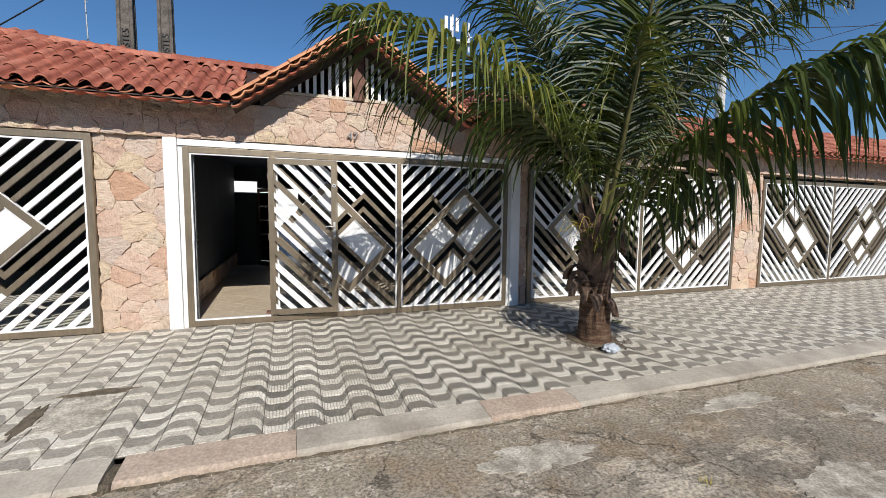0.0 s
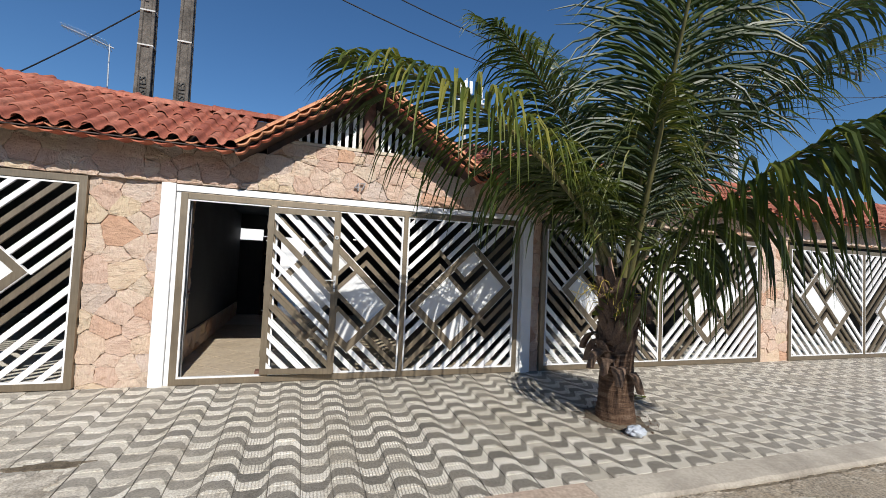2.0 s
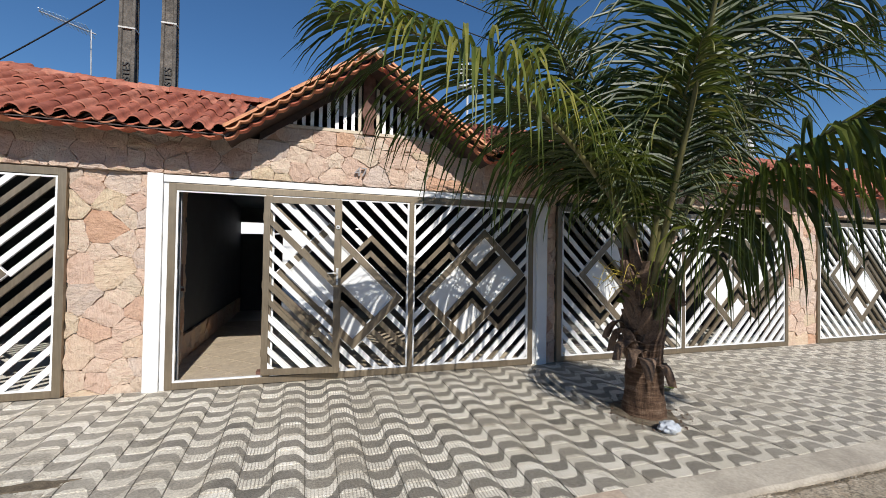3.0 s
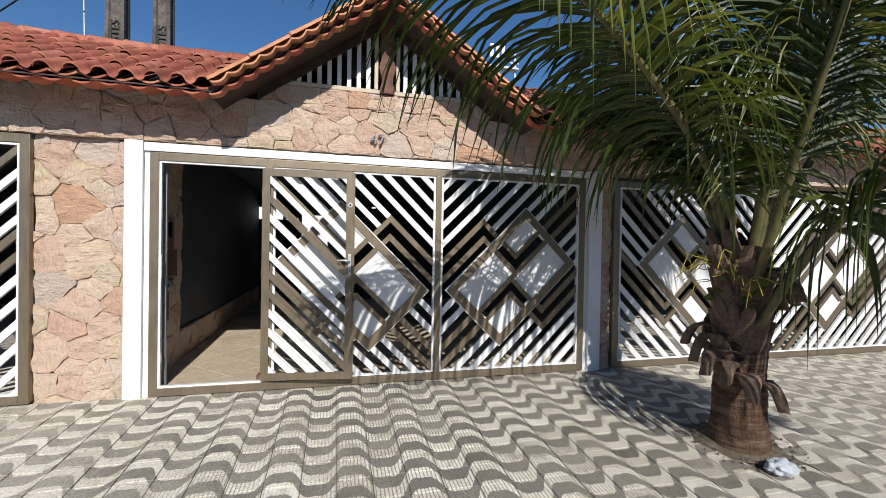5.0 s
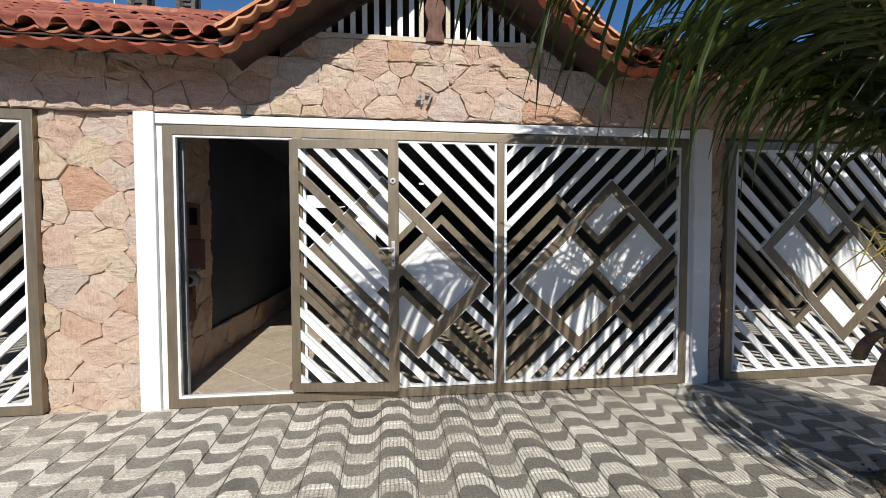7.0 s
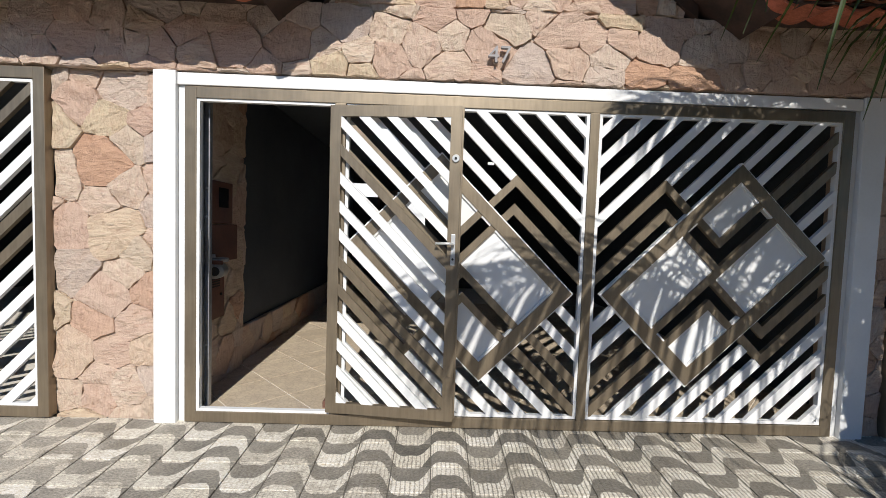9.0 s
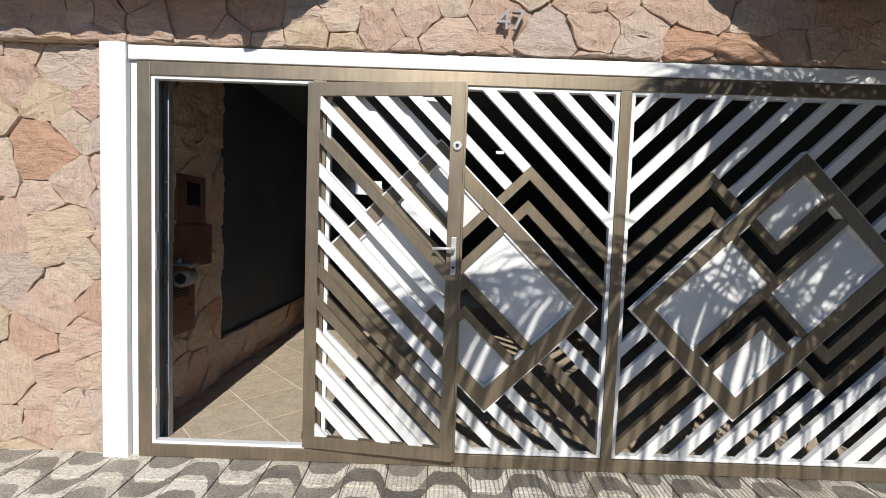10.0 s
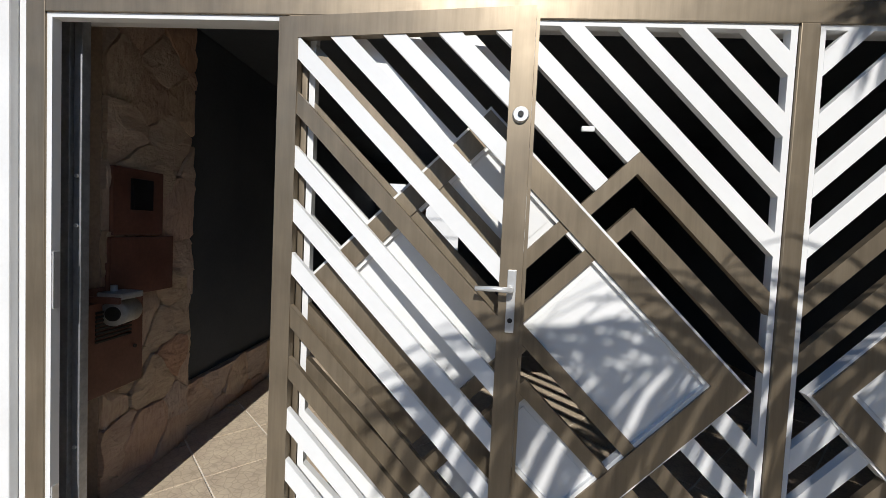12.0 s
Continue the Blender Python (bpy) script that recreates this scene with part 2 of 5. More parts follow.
def make_bark():
    m, nt, b = shader("palm_bark")
    setp(b, 0.9, 0, 0.2)
    ring = noise_out(nt, 1.0, 5, 0.6, stretched(nt, 5, 5, 34))
    fibre = noise_out(nt, 1.0, 5, 0.7, stretched(nt, 70, 70, 9))
    col = ramp(nt, ring, [(0.3, (0.055, 0.034, 0.022)), (0.52, (0.125, 0.075, 0.048)), (0.7, (0.21, 0.15, 0.105))])
    col = mixc(nt, 0.5, col, ramp(nt, fibre, [(0.3, (0.2, 0.2, 0.2)), (0.7, (0.75, 0.75, 0.75))]), "OVERLAY")
    nt.links.new(col, b.inputs["Base Color"])
    bump(nt, b, maths(nt, "ADD", maths(nt, "MULTIPLY", ring, 1.2), fibre), 0.8, 0.02)
    return m


def make_floor_tile():
    m, nt, b = shader("garage_floor_tile")
    setp(b, 0.5, 0, 0.4)
    rnd = nt.nodes.new("ShaderNodeObjectInfo").outputs["Random"]
    base = ramp(nt, rnd, [(0, (0.50, 0.41, 0.305)), (1, (0.58, 0.48, 0.365))])
    vor = node(nt, "ShaderNodeTexVoronoi", Scale=24.0)
    vor.feature = "DISTANCE_TO_EDGE"
    nt.links.new(stretched(nt, 1, 1, 0), vor.inputs["Vector"])
    edge = ramp(nt, vor.outputs["Distance"], [(0.03, (1, 1, 1)), (0.10, (0, 0, 0))])
    col = mixc(nt, maths(nt, "MULTIPLY", edge, 0.35), base, (0.30, 0.235, 0.17))
    col = mixc(nt, 0.3, col, ramp(nt, noise_out(nt, 12, 5), [(0.3, (0.3, 0.3, 0.3)), (0.7, (0.75, 0.75, 0.7))]), "OVERLAY")
    nt.links.new(col, b.inputs["Base Color"])
    bump(nt, b, maths(nt, "SUBTRACT", 1.0, edge), 0.25, 0.002)
    return m


def make_bronze():
    m, nt, b = shader("bronze_aluminium")
    setp(b, 0.40, 0.62, 0.5)
    g = noise_out(nt, 1.0, 4, 0.6, stretched(nt, 40, 40, 3))
    col = ramp(nt, g, [(0.3, (0.225, 0.181, 0.127)), (0.7, (0.285, 0.232, 0.165))])
    col = mixc(nt, 0.25, col, ramp(nt, noise_out(nt, 5, 5), [(0.35, (0.3, 0.3, 0.3)), (0.65, (0.65, 0.65, 0.62))]), "OVERLAY")
    nt.links.new(col, b.inputs["Base Color"])
    nt.links.new(maths(nt, "ADD", 0.32, maths(nt, "MULTIPLY", noise_out(nt, 14, 5), 0.22)), b.inputs["Roughness"])
    return m


TILE = 0.232
STONE, PAVE, ROAD, BRONZE = make_stone(), make_pavement(), make_road(), make_bronze()
MORTAR = mottled("mortar", (0.44, 0.34, 0.26), (0.56, 0.45, 0.35), 5, 60, 0.92)
WHITE = mottled("white_lacquer", (0.76, 0.76, 0.75), (0.83, 0.83, 0.82), 1.5, 25, 0.38, 0, 0.05, 0.001, 0.04)
WHITE_WALL = mottled("white_wall_paint", (0.74, 0.74, 0.73), (0.82, 0.82, 0.81), 2.5, 60, 0.6, 0, 0.2, 0.002, 0.06)
CREAM = mottled("cream_paint", (0.50, 0.42, 0.31), (0.58, 0.49, 0.37), 4, 40, 0.6)
# bluish paint dropped to near black, putting the garage's shade into the colour
SHADED_SLATE_WALL = mottled("shaded_slate_blue_wall_paint", (0.045, 0.053, 0.066), (0.065, 0.075, 0.09), 2, 60, 0.75, 0, 0.2, 0.002, 0.08)
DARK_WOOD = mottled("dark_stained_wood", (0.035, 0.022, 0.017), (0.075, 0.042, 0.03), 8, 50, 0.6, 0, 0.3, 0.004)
RED_WOOD = mottled("weathered_red_wood", (0.10, 0.045, 0.032), (0.20, 0.10, 0.07), 12, 70, 0.75, 0, 0.5, 0.006)
KERB = mottled("kerb_concrete", (0.27, 0.235, 0.19), (0.48, 0.43, 0.355), 2.4, 45, 0.9, 0, 0.5, 0.006, 0.14)
KERB_RED = mottled("reddish_kerb_concrete", (0.34, 0.255, 0.195), (0.46, 0.37, 0.29), 2.5, 45, 0.9, 0, 0.5, 0.006, 0.25)
CEMENT = mottled("pale_cement", (0.27, 0.235, 0.185), (0.60, 0.545, 0.455), 7, 50, 0.9, 0, 0.8, 0.012, 0.35)
SOIL = mottled("dry_soil", (0.10, 0.078, 0.05), (0.20, 0.16, 0.11), 14, 80, 0.95, 0, 0.9, 0.02, 0.35)
DUST = mottled("dusty_ground", (0.22, 0.20, 0.165), (0.30, 0.275, 0.23), 0.4, 6, 0.95)
POLE = mottled("weathered_pole_concrete", (0.06, 0.052, 0.044), (0.15, 0.13, 0.11), 6, 45, 0.9, 0, 0.7, 0.01, 0.35)
PALE_POLE = mottled("pale_concrete_post", (0.5, 0.49, 0.46), (0.62, 0.6, 0.57), 3, 40, 0.85)
TERRACOTTA = make_tile("old_terracotta", (0.31, 0.095, 0.06), (0.43, 0.145, 0.09), (0.50, 0.205, 0.135))
ORANGE_TILE = make_tile("new_terracotta", (0.58, 0.25, 0.12), (0.68, 0.33, 0.175), (0.63, 0.285, 0.15))
EAVE_TILE = make_tile("eave_terracotta", (0.42, 0.11, 0.065), (0.50, 0.15, 0.085), (0.56, 0.24, 0.13))
LEAF = make_leaf("palm_leaf", (0.024, 0.042, 0.008), (0.042, 0.066, 0.012), (0.085, 0.115, 0.018))
LEAF_YELLOW = make_leaf("yellowing_and_sunlit_palm_leaf", (0.05, 0.075, 0.012), (0.105, 0.13, 0.02), (0.27, 0.25, 0.055))
LEAF_MID = make_leaf("pale_green_palm_leaf", (0.028, 0.046, 0.008), (0.060, 0.085, 0.014), (0.15, 0.165, 0.028))
RACHIS = mottled("palm_leaf_stalk", (0.075, 0.075, 0.026), (0.17, 0.15, 0.055), 6, 40, 0.5)
BARK = make_bark()
HUSK = mottled("dry_palm_husk", (0.085, 0.052, 0.034), (0.19, 0.125, 0.085), 9, 60, 0.9, 0, 0.7, 0.01, 0.3)
PINK_HUSK = mottled("fresh_palm_sheath", (0.30, 0.18, 0.13), (0.42, 0.28, 0.20), 9, 60, 0.8)
YELLOW_STEM = mottled("yellow_flower_stalk", (0.33, 0.25, 0.03), (0.45, 0.36, 0.06), 9, 60, 0.6)
CHROME = mottled("brushed_steel", (0.66, 0.66, 0.65), (0.74, 0.74, 0.73), 20, 90, 0.34, 0.5, 0.05, 0.001, 0.05)
GREY_PLASTIC = mottled("grey_plastic", (0.30, 0.30, 0.29), (0.36, 0.36, 0.35), 8, 60, 0.5)
BLACK = mottled("black_rubber", (0.012, 0.012, 0.012), (0.02, 0.02, 0.02), 8, 60, 0.6)
BROWN_STEEL = mottled("brown_painted_steel", (0.12, 0.05, 0.035), (0.17, 0.075, 0.052), 6, 50, 0.5)
ANTENNA = mottled("dull_aluminium", (0.35, 0.36, 0.38), (0.45, 0.46, 0.48), 10, 50, 0.45, 0.7)
GROUT = mottled("pale_grout", (0.66, 0.61, 0.53), (0.74, 0.69, 0.61), 8, 50, 0.9)
JOINT = mottled("dark_joint_sand", (0.10, 0.09, 0.075), (0.16, 0.145, 0.12), 8, 50, 0.95)
FLOOR_TILE = make_floor_tile()
NUMBER = mottled("grey_cast_number", (0.27, 0.25, 0.25), (0.33, 0.31, 0.30), 10, 60, 0.6)
BAG = mottled("crumpled_grey_plastic_bag", (0.42, 0.46, 0.52), (0.62, 0.66, 0.72), 14, 60, 0.35, 0, 0.7, 0.02)
gm, gnt, gb = shader("meter_window_glass")
setp(gb, 0.08)
gb.inputs["Base Color"].default_value = (0.02, 0.02, 0.022, 1)
METER_GLASS = gm


# ---- mesh helpers ----
def part(name, bm, material, parent=None, label="", smooth=False):
    """Links a bmesh as one object under a thing or a part."""
    me = bpy.data.meshes.new(name)
    bm.normal_update()
    bm.to_mesh(me)
    bm.free()
    me.materials.append(material)
    if smooth:
        me.shade_smooth()
    ob = new(name, me)
    if parent is not None:
        ob.parent = parent
    if label:
        tagged(ob, label)
    return ob


def thing(name, label, category, group="", kind="", at=(0, 0, 0)):
    ob = new(name)
    ob.empty_display_size = 0.1
    ob.matrix_basis = Matrix.Translation(at)
    return tagged(ob, label, category, group, kind)


def box(bm, x0, x1, y0, y1, z0, z1, bevel=0.0):
    vs = [bm.verts.new((x, y, z)) for x in (x0, x1) for y in (y0, y1) for z in (z0, z1)]
    fs = [bm.faces.new([vs[i] for i in q]) for q in ((0, 1, 3, 2), (4, 6, 7, 5), (0, 4, 5, 1), (2, 3, 7, 6), (0, 2, 6, 4), (1, 5, 7, 3))]
    if bevel:
        edges = list({e for f in fs for e in f.edges})
        bmesh.ops.bevel(bm, geom=edges, offset=bevel, segments=2, affect="EDGES", profile=0.6)
    return bm


def boxes(rows, bevel=0.0):
    bm = bmesh.new()
    for r in rows:
        one = box(bmesh.new(), *r, bevel)
        me = bpy.data.meshes.new("tmp")
        one.to_mesh(me)
        one.free()
        bm.from_mesh(me)
        bpy.data.meshes.remove(me)
    return bm


def tube(bm, pts, r0, r1=None, sides=8, caps=True):
    """A round bar along the points, from radius r0 to r1."""
    r1 = r0 if r1 is None else r1
    rings = []
    n = len(pts)
    up0 = None
    for i, p in enumerate(pts):
        a, b = Vector(pts[max(0, i - 1)]), Vector(pts[min(n - 1, i + 1)])
        d = (b - a).normalized()
        side = d.cross(Vector((0, 0, 1))) if up0 is None else up0 - d * up0.dot(d)
        if side.length < 1e-4:
            side = Vector((1, 0, 0))
        side.normalize()
        up0 = side
        up = side.cross(d)
        r = r0 + (r1 - r0) * i / max(1, n - 1)
        rings.append([bm.verts.new(Vector(p) + r * (math.cos(t) * side + math.sin(t) * up)) for t in (2 * math.pi * k / sides for k in range(sides))])
    for a, b in zip(rings, rings[1:]):
        for k in range(sides):
            bm.faces.new((a[k], a[(k + 1) % sides], b[(k + 1) % sides], b[k]))
    if caps:
        bm.faces.new(list(reversed(rings[0])))
        bm.faces.new(rings[-1])
    return bm


def clip(poly, a, b, c):
    """The part of a polygon where a*x + b*z >= c."""
    res = []
    for i, p in enumerate(poly):
        q = poly[(i + 1) % len(poly)]
        dp, dq = a * p[0] + b * p[1] - c, a * q[0] + b * q[1] - c
        if dp >= 0:
            res.append(p)
        if (dp >= 0) != (dq >= 0):
            t = dp / (dp - dq)
            res.append((p[0] + t * (q[0] - p[0]), p[1] + t * (q[1] - p[1])))
    return res


def area(poly):
    return 0.5 * sum(p[0] * q[1] - q[0] * p[1] for p, q in zip(poly, poly[1:] + poly[:1]))


def slab(bm, poly, y0, y1):
    """A plate in the x-z plane, from y0 to y1."""
    if area(poly) < 0:
        poly = poly[::-1]
    f = [bm.verts.new((x, y0, z)) for x, z in poly]
    k = [bm.verts.new((x, y1, z)) for x, z in poly]
    bm.faces.new(f)
    bm.faces.new(k[::-1])
    n = len(poly)
    for i in range(n):
        bm.faces.new((f[(i + 1) % n], f[i], k[i], k[(i + 1) % n]))
    return bm


def ground_z(y):
    return -0.012 + 0.07 * y


# ---- ground, road, kerb ----
bm = bmesh.new()
bmesh.ops.create_grid(bm, x_segments=2, y_segments=2, size=900)
bmesh.ops.translate(bm, verts=bm.verts, vec=(0, 0, -0.40))
tagged(part("ground", bm, DUST), "dusty bare ground reaching the horizon", "ground", kind="structure")

bm = bmesh.new()
rows = 22
cols = 90
grid = []
for j in range(rows + 1):
    y = -3.02 - 9.0 * (j / rows) ** 1.3
    line = []
    for i in range(cols + 1):
        x = -16 + 46 * i / cols
        crown = 0.035 * math.sin(math.pi * min(1.0, (-3.0 - y) / 9.0))
        line.append(bm.verts.new((x, y, -0.272 + crown + 0.016 * noise.noise((x * 1.3, y * 1.3, 0)) + 0.007 * noise.noise((x * 5, y * 5, 3)))))
    grid.append(line)
for a, b in zip(grid, grid[1:]):
    for i in range(cols):
        bm.faces.new((a[i], b[i], b[i + 1], a[i + 1]))
tagged(part("road", bm, ROAD, smooth=True), "worn cracked asphalt street with pale cement patches", "road", kind="structure")

kerb = thing("kerb", "low worn concrete kerb along the patterned pavement", "kerb", kind="structure")
x = -9.0
k = 0
while x < 20:
    length = (1.35, 1.1, 1.55, 0.9, 1.25)[k % 5]
    for a, b in ((-2.62, -2.56),):
        if x < a < x + length:
            length = a - x
    bm = bmesh.new()
    n = 16
    ring = []
    for i in range(n + 1):
        u = x + 0.0015 + (length - 0.003) * i / n
        w = 0.022 * noise.noise((u * 1.7, 1.0, 0)) + 0.014 * noise.noise((u * 7.0, 2.0, 0))
        h = 0.007 * noise.noise((u * 3.1, 7.0, 0)) + 0.003 * noise.noise((u * 11, 5.0, 0))
        yf = -3.045 + w
        prof = [(-2.772, -0.42), (-2.772, ground_z(-2.772) + h + 0.004), (-2.96 + w, -0.221 + h), (yf + 0.022, -0.231 + h), (yf - 0.004, -0.254 + h), (yf - 0.012, -0.42)]
        ring.append([bm.verts.new((u, py, pz)) for py, pz in prof])
    for a, b in zip(ring, ring[1:]):
        for j in range(5):
            bm.faces.new((a[j], a[j + 1], b[j + 1], b[j]))
    bm.faces.new(ring[0])
    bm.faces.new(ring[-1][::-1])
    red = k in (6, 8)
    part("kerb_stone", bm, KERB_RED if red else KERB, kerb, "reddish worn kerb stone" if red else "")
    x += length
    if abs(x + 2.62) < 0.01:
        x = -2.55
    k += 1

# soil in the gutter along the kerb's foot and in the broken joint
bm = bmesh.new()
for i in range(230):
    u = -5 + 17 * i / 230 + random.uniform(-0.05, 0.05)
    w, l = random.uniform(0.010, 0.026), random.uniform(0.04, 0.14)
    c = Vector((u, -3.062 - random.uniform(0, 0.03), -0.272))
    v = [bm.verts.new(c + Vector((l * math.cos(t) * random.uniform(0.7, 1.1), w * math.sin(t), 0.0))) for t in (k * math.pi / 4 for k in range(8))]
    top = bm.verts.new(c + Vector((0, 0, random.uniform(0.008, 0.018))))
    for a, b in zip(v, v[1:] + v[:1]):
        bm.faces.new((a, b, top))
tagged(part("gutter_soil", bm, SOIL), "dry soil gathered along the kerb's foot", "soil", kind="stuff")
bm = bmesh.new()
bmesh.ops.create_icosphere(bm, subdivisions=3, radius=1)
for v in bm.verts:
    n = 1 + 0.3 * noise.noise(v.co * 2.5)
    v.co = Vector((-2.585 + 0.05 * v.co.x * n, -2.93 + 0.17 * v.co.y * n, -0.275 + 0.05 * v.co.z * n))
tagged(part("broken_joint_soil", bm, SOIL), "soil and grit in the broken kerb joint", "soil", kind="stuff")

# ---- walls ----
def flagstones(parent, x0, x1, z0, z1, front, cell=0.25, seed=1, top=None, axis="x", back=0.03):
    """Irregular flat stones that fill a rectangle of wall, each its own piece. axis "y": the wall runs along y and faces +x."""
    rng = random.Random(seed)
    seeds, tries, wide = [], 0, 1.18           # scattered stone centres, a little wider apart along the wall
    while tries < 400:
        q = (rng.uniform(x0 - 0.15, x1 + 0.15), rng.uniform(z0 - 0.15, z1 + 0.15), cell * rng.choice((0.62, 0.8, 1.0, 1.15)))
        if all(math.hypot((q[0] - e[0]) / wide, q[1] - e[1]) > 0.42 * (q[2] + e[2]) for e in seeds):
            seeds.append(q)
            tries = 0
        else:
            tries += 1
    cells = []
    for qx, qz, qr in seeds:                   # each stone takes the ground nearest to its centre
        poly = [(x0, z0), (x1, z0), (x1, z1), (x0, z1)]
        for ex, ez, er in seeds:
            dx, dz = ex - qx, ez - qz
            if (dx or dz) and math.hypot(dx, dz) < 3.2 * cell and len(poly) > 2:
                f = 0.5 + 0.22 * (qr - er) / cell
                a, b = -dx / wide, -dz
                poly = clip(poly, a, b, a * (qx + f * dx) + b * (qz + f * dz))
        if len(poly) > 2:
            cells.append(poly if area(poly) > 0 else poly[::-1])
    for poly in cells:
        if area(poly) < 0.0012:
            continue
        n = len(poly)
        gap = rng.uniform(0.0, 0.0018)
        inner = poly
        for a, b in zip(poly, poly[1:] + poly[:1]):
            ex, ez = b[0] - a[0], b[1] - a[1]
            l = math.hypot(ex, ez)
            if l < 1e-5:
                continue
            inner = clip(inner, -ez / l, ex / l, (-ez * a[0] + ex * a[1]) / l + gap)
            if len(inner) < 3:
                break
        if len(inner) < 3 or area(inner) < 0.001:
            continue
        cut = []
        for a, b in zip(inner, inner[1:] + inner[:1]):
            k = rng.uniform(0.03, 0.10)
            cut.extend(((a[0] + k * (b[0] - a[0]), a[1] + k * (b[1] - a[1])), (b[0] - k * (b[0] - a[0]), b[1] - k * (b[1] - a[1]))))
        inner = cut
        edge = []
        for a, b in zip(inner, inner[1:] + inner[:1]):
            l = math.hypot(b[0] - a[0], b[1] - a[1])
            m = max(1, round(l / 0.055))
            for s in range(m):
                t = s / m
                jit = 0.004 if s == 0 else 0.009
                edge.append((a[0] + t * (b[0] - a[0]) + rng.uniform(-jit, jit), a[1] + t * (b[1] - a[1]) + rng.uniform(-jit, jit)))
        cx, cz = sum(p[0] for p in edge) / len(edge), sum(p[1] for p in edge) / len(edge)
        d0 = front + rng.uniform(-0.010, 0.006)
        tx, tz = rng.uniform(-0.06, 0.06), rng.uniform(-0.08, 0.06)
        bm = bmesh.new()
        rings = []
        for f, dep in ((1.0, None), (1.0, 0.006), (0.985, 0.001), (0.80, 0.0), (0.5, -0.004)):
            ring = []
            for ex, ez in edge:
                x, z = cx + f * (ex - cx), cz + f * (ez - cz)
                if dep is None:
                    y = front + back
                else:
                    y = d0 + dep + tx * (x - cx) + tz * (z - cz) + 0.013 * noise.noise((x * 7 + seed, z * 11, 2.0)) + 0.006 * noise.noise((x * 26, z * 26, seed)) + rng.uniform(-0.003, 0.003)
                ring.append(bm.verts.new((x, y, z) if axis == "x" else (-y, x, z)))
            rings.append(ring)
        y = d0 - 0.004 + 0.005 * rng.uniform(-1, 1)
        mid = bm.verts.new((cx, y, cz) if axis == "x" else (-y, cx, cz))
        m = len(edge)
        for a, b in zip(rings, rings[1:]):
            for s in range(m):
                q = (a[s], a[(s + 1) % m], b[(s + 1) % m], b[s])
                bm.faces.new(q)
        for s in range(m):
            bm.faces.new((rings[-1][s], rings[-1][(s + 1) % m], mid))
        part("stone", bm, STONE, parent)


def wall(name, label, x0, x1, y0, y1, z0, z1, mat):
    return tagged(part(name, box(bmesh.new(), x0, x1, y0, y1, z0, z1), mat), label, "wall", kind="structure")


wall_pillar_left = wall("wall_pillar_left", "gate pillar clad in irregular pink and cream flagstones", -3.632, -2.917, 0.055, 0.40, -0.1, 2.385, MORTAR)
wall_lintel = wall("wall_lintel", "wall band above the gates clad in irregular flagstones", -13.0, 16.0, 0.0, 0.30, 2.385, 2.86, MORTAR)
wall_gable = wall("wall_gable", "low gable wall clad in pink and cream flagstones", -1.80, 0.62, 0.0, 0.30, 2.864, 3.03, MORTAR)
wall_sliver = wall("wall_pillar_between", "narrow stone-clad pier between two gates", 2.075, 2.245, 0.055, 0.40, -0.1, 2.385, MORTAR)
wall_pillar_right = wall("wall_pillar_right", "stone-clad pillar between the neighbouring gates", 7.10, 7.88, 0.03, 0.40, -0.1, 2.385, MORTAR)
wall_end_right = wall("wall_end_right", "plain end wall of the far house", 12.65, 16.0, 0.03, 0.40, -0.1, 2.385, MORTAR)
wall_end_left = wall("wall_end_left", "plain end wall of the near house", -13.0, -8.45, 0.03, 0.40, -0.1, 2.385, MORTAR)

# the closed garages behind the gates; dark walls and ceiling keep them black inside
wall("wall_garage_left", "slate-blue painted garage side wall", -2.95, -2.86, 1.054, 6.5, -0.1, 2.70, SHADED_SLATE_WALL)
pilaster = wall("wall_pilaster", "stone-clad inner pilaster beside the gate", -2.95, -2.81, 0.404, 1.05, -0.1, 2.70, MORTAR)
wall("wall_garage_right", "painted garage side wall", 2.10, 2.22, 0.404, 6.5, -0.1, 2.70, SHADED_SLATE_WALL)
wall("wall_neighbour_right", "painted partition between garages", 7.30, 7.70, 0.404, 6.5, -0.1, 2.70, SHADED_SLATE_WALL)
wall("wall_neighbour_end", "painted end partition", 12.70, 12.9, 0.404, 6.5, -0.1, 2.70, SHADED_SLATE_WALL)
wall("wall_neighbour_left", "painted end partition", -8.9, -8.7, 0.404, 6.5, -0.1, 2.70, SHADED_SLATE_WALL)
wall("wall_back_low", "painted back wall of the garages", -8.7, -2.96, 6.5, 6.62, -0.1, 2.70, SHADED_SLATE_WALL)
wall("wall_back_right", "painted back wall of the garages", -1.25, 12.7, 6.5, 6.62, -0.1, 2.70, SHADED_SLATE_WALL)
wall("wall_back_over_door", "painted back wall over the inner door", -2.30, -1.25, 6.5, 6.62, 2.15, 2.70, SHADED_SLATE_WALL)
wall("wall_back_under_window", "painted back wall under the small window", -2.86, -2.30, 6.5, 6.62, -0.1, 2.02, SHADED_SLATE_WALL)
wall("wall_back_over_window", "painted back wall over the small window", -2.86, -2.30, 6.5, 6.62, 2.32, 2.70, SHADED_SLATE_WALL)
wall("wall_yard", "white wall of the yard behind the house", -6.0, 3.0, 9.0, 9.2, -0.1, 4.2, WHITE_WALL)
tagged(part("ceiling", box(bmesh.new(), -13, 16, 0.304, 6.62, 2.704, 2.76), SHADED_SLATE_WALL), "plain dark garage ceiling", "ceiling", kind="structure")
floor = tagged(part("floor", box(bmesh.new(), -8.7, 12.7, 0.10, 9.0, -0.12, 0.044), GROUT), "garage floor slab with pale grout", "floor", kind="structure")

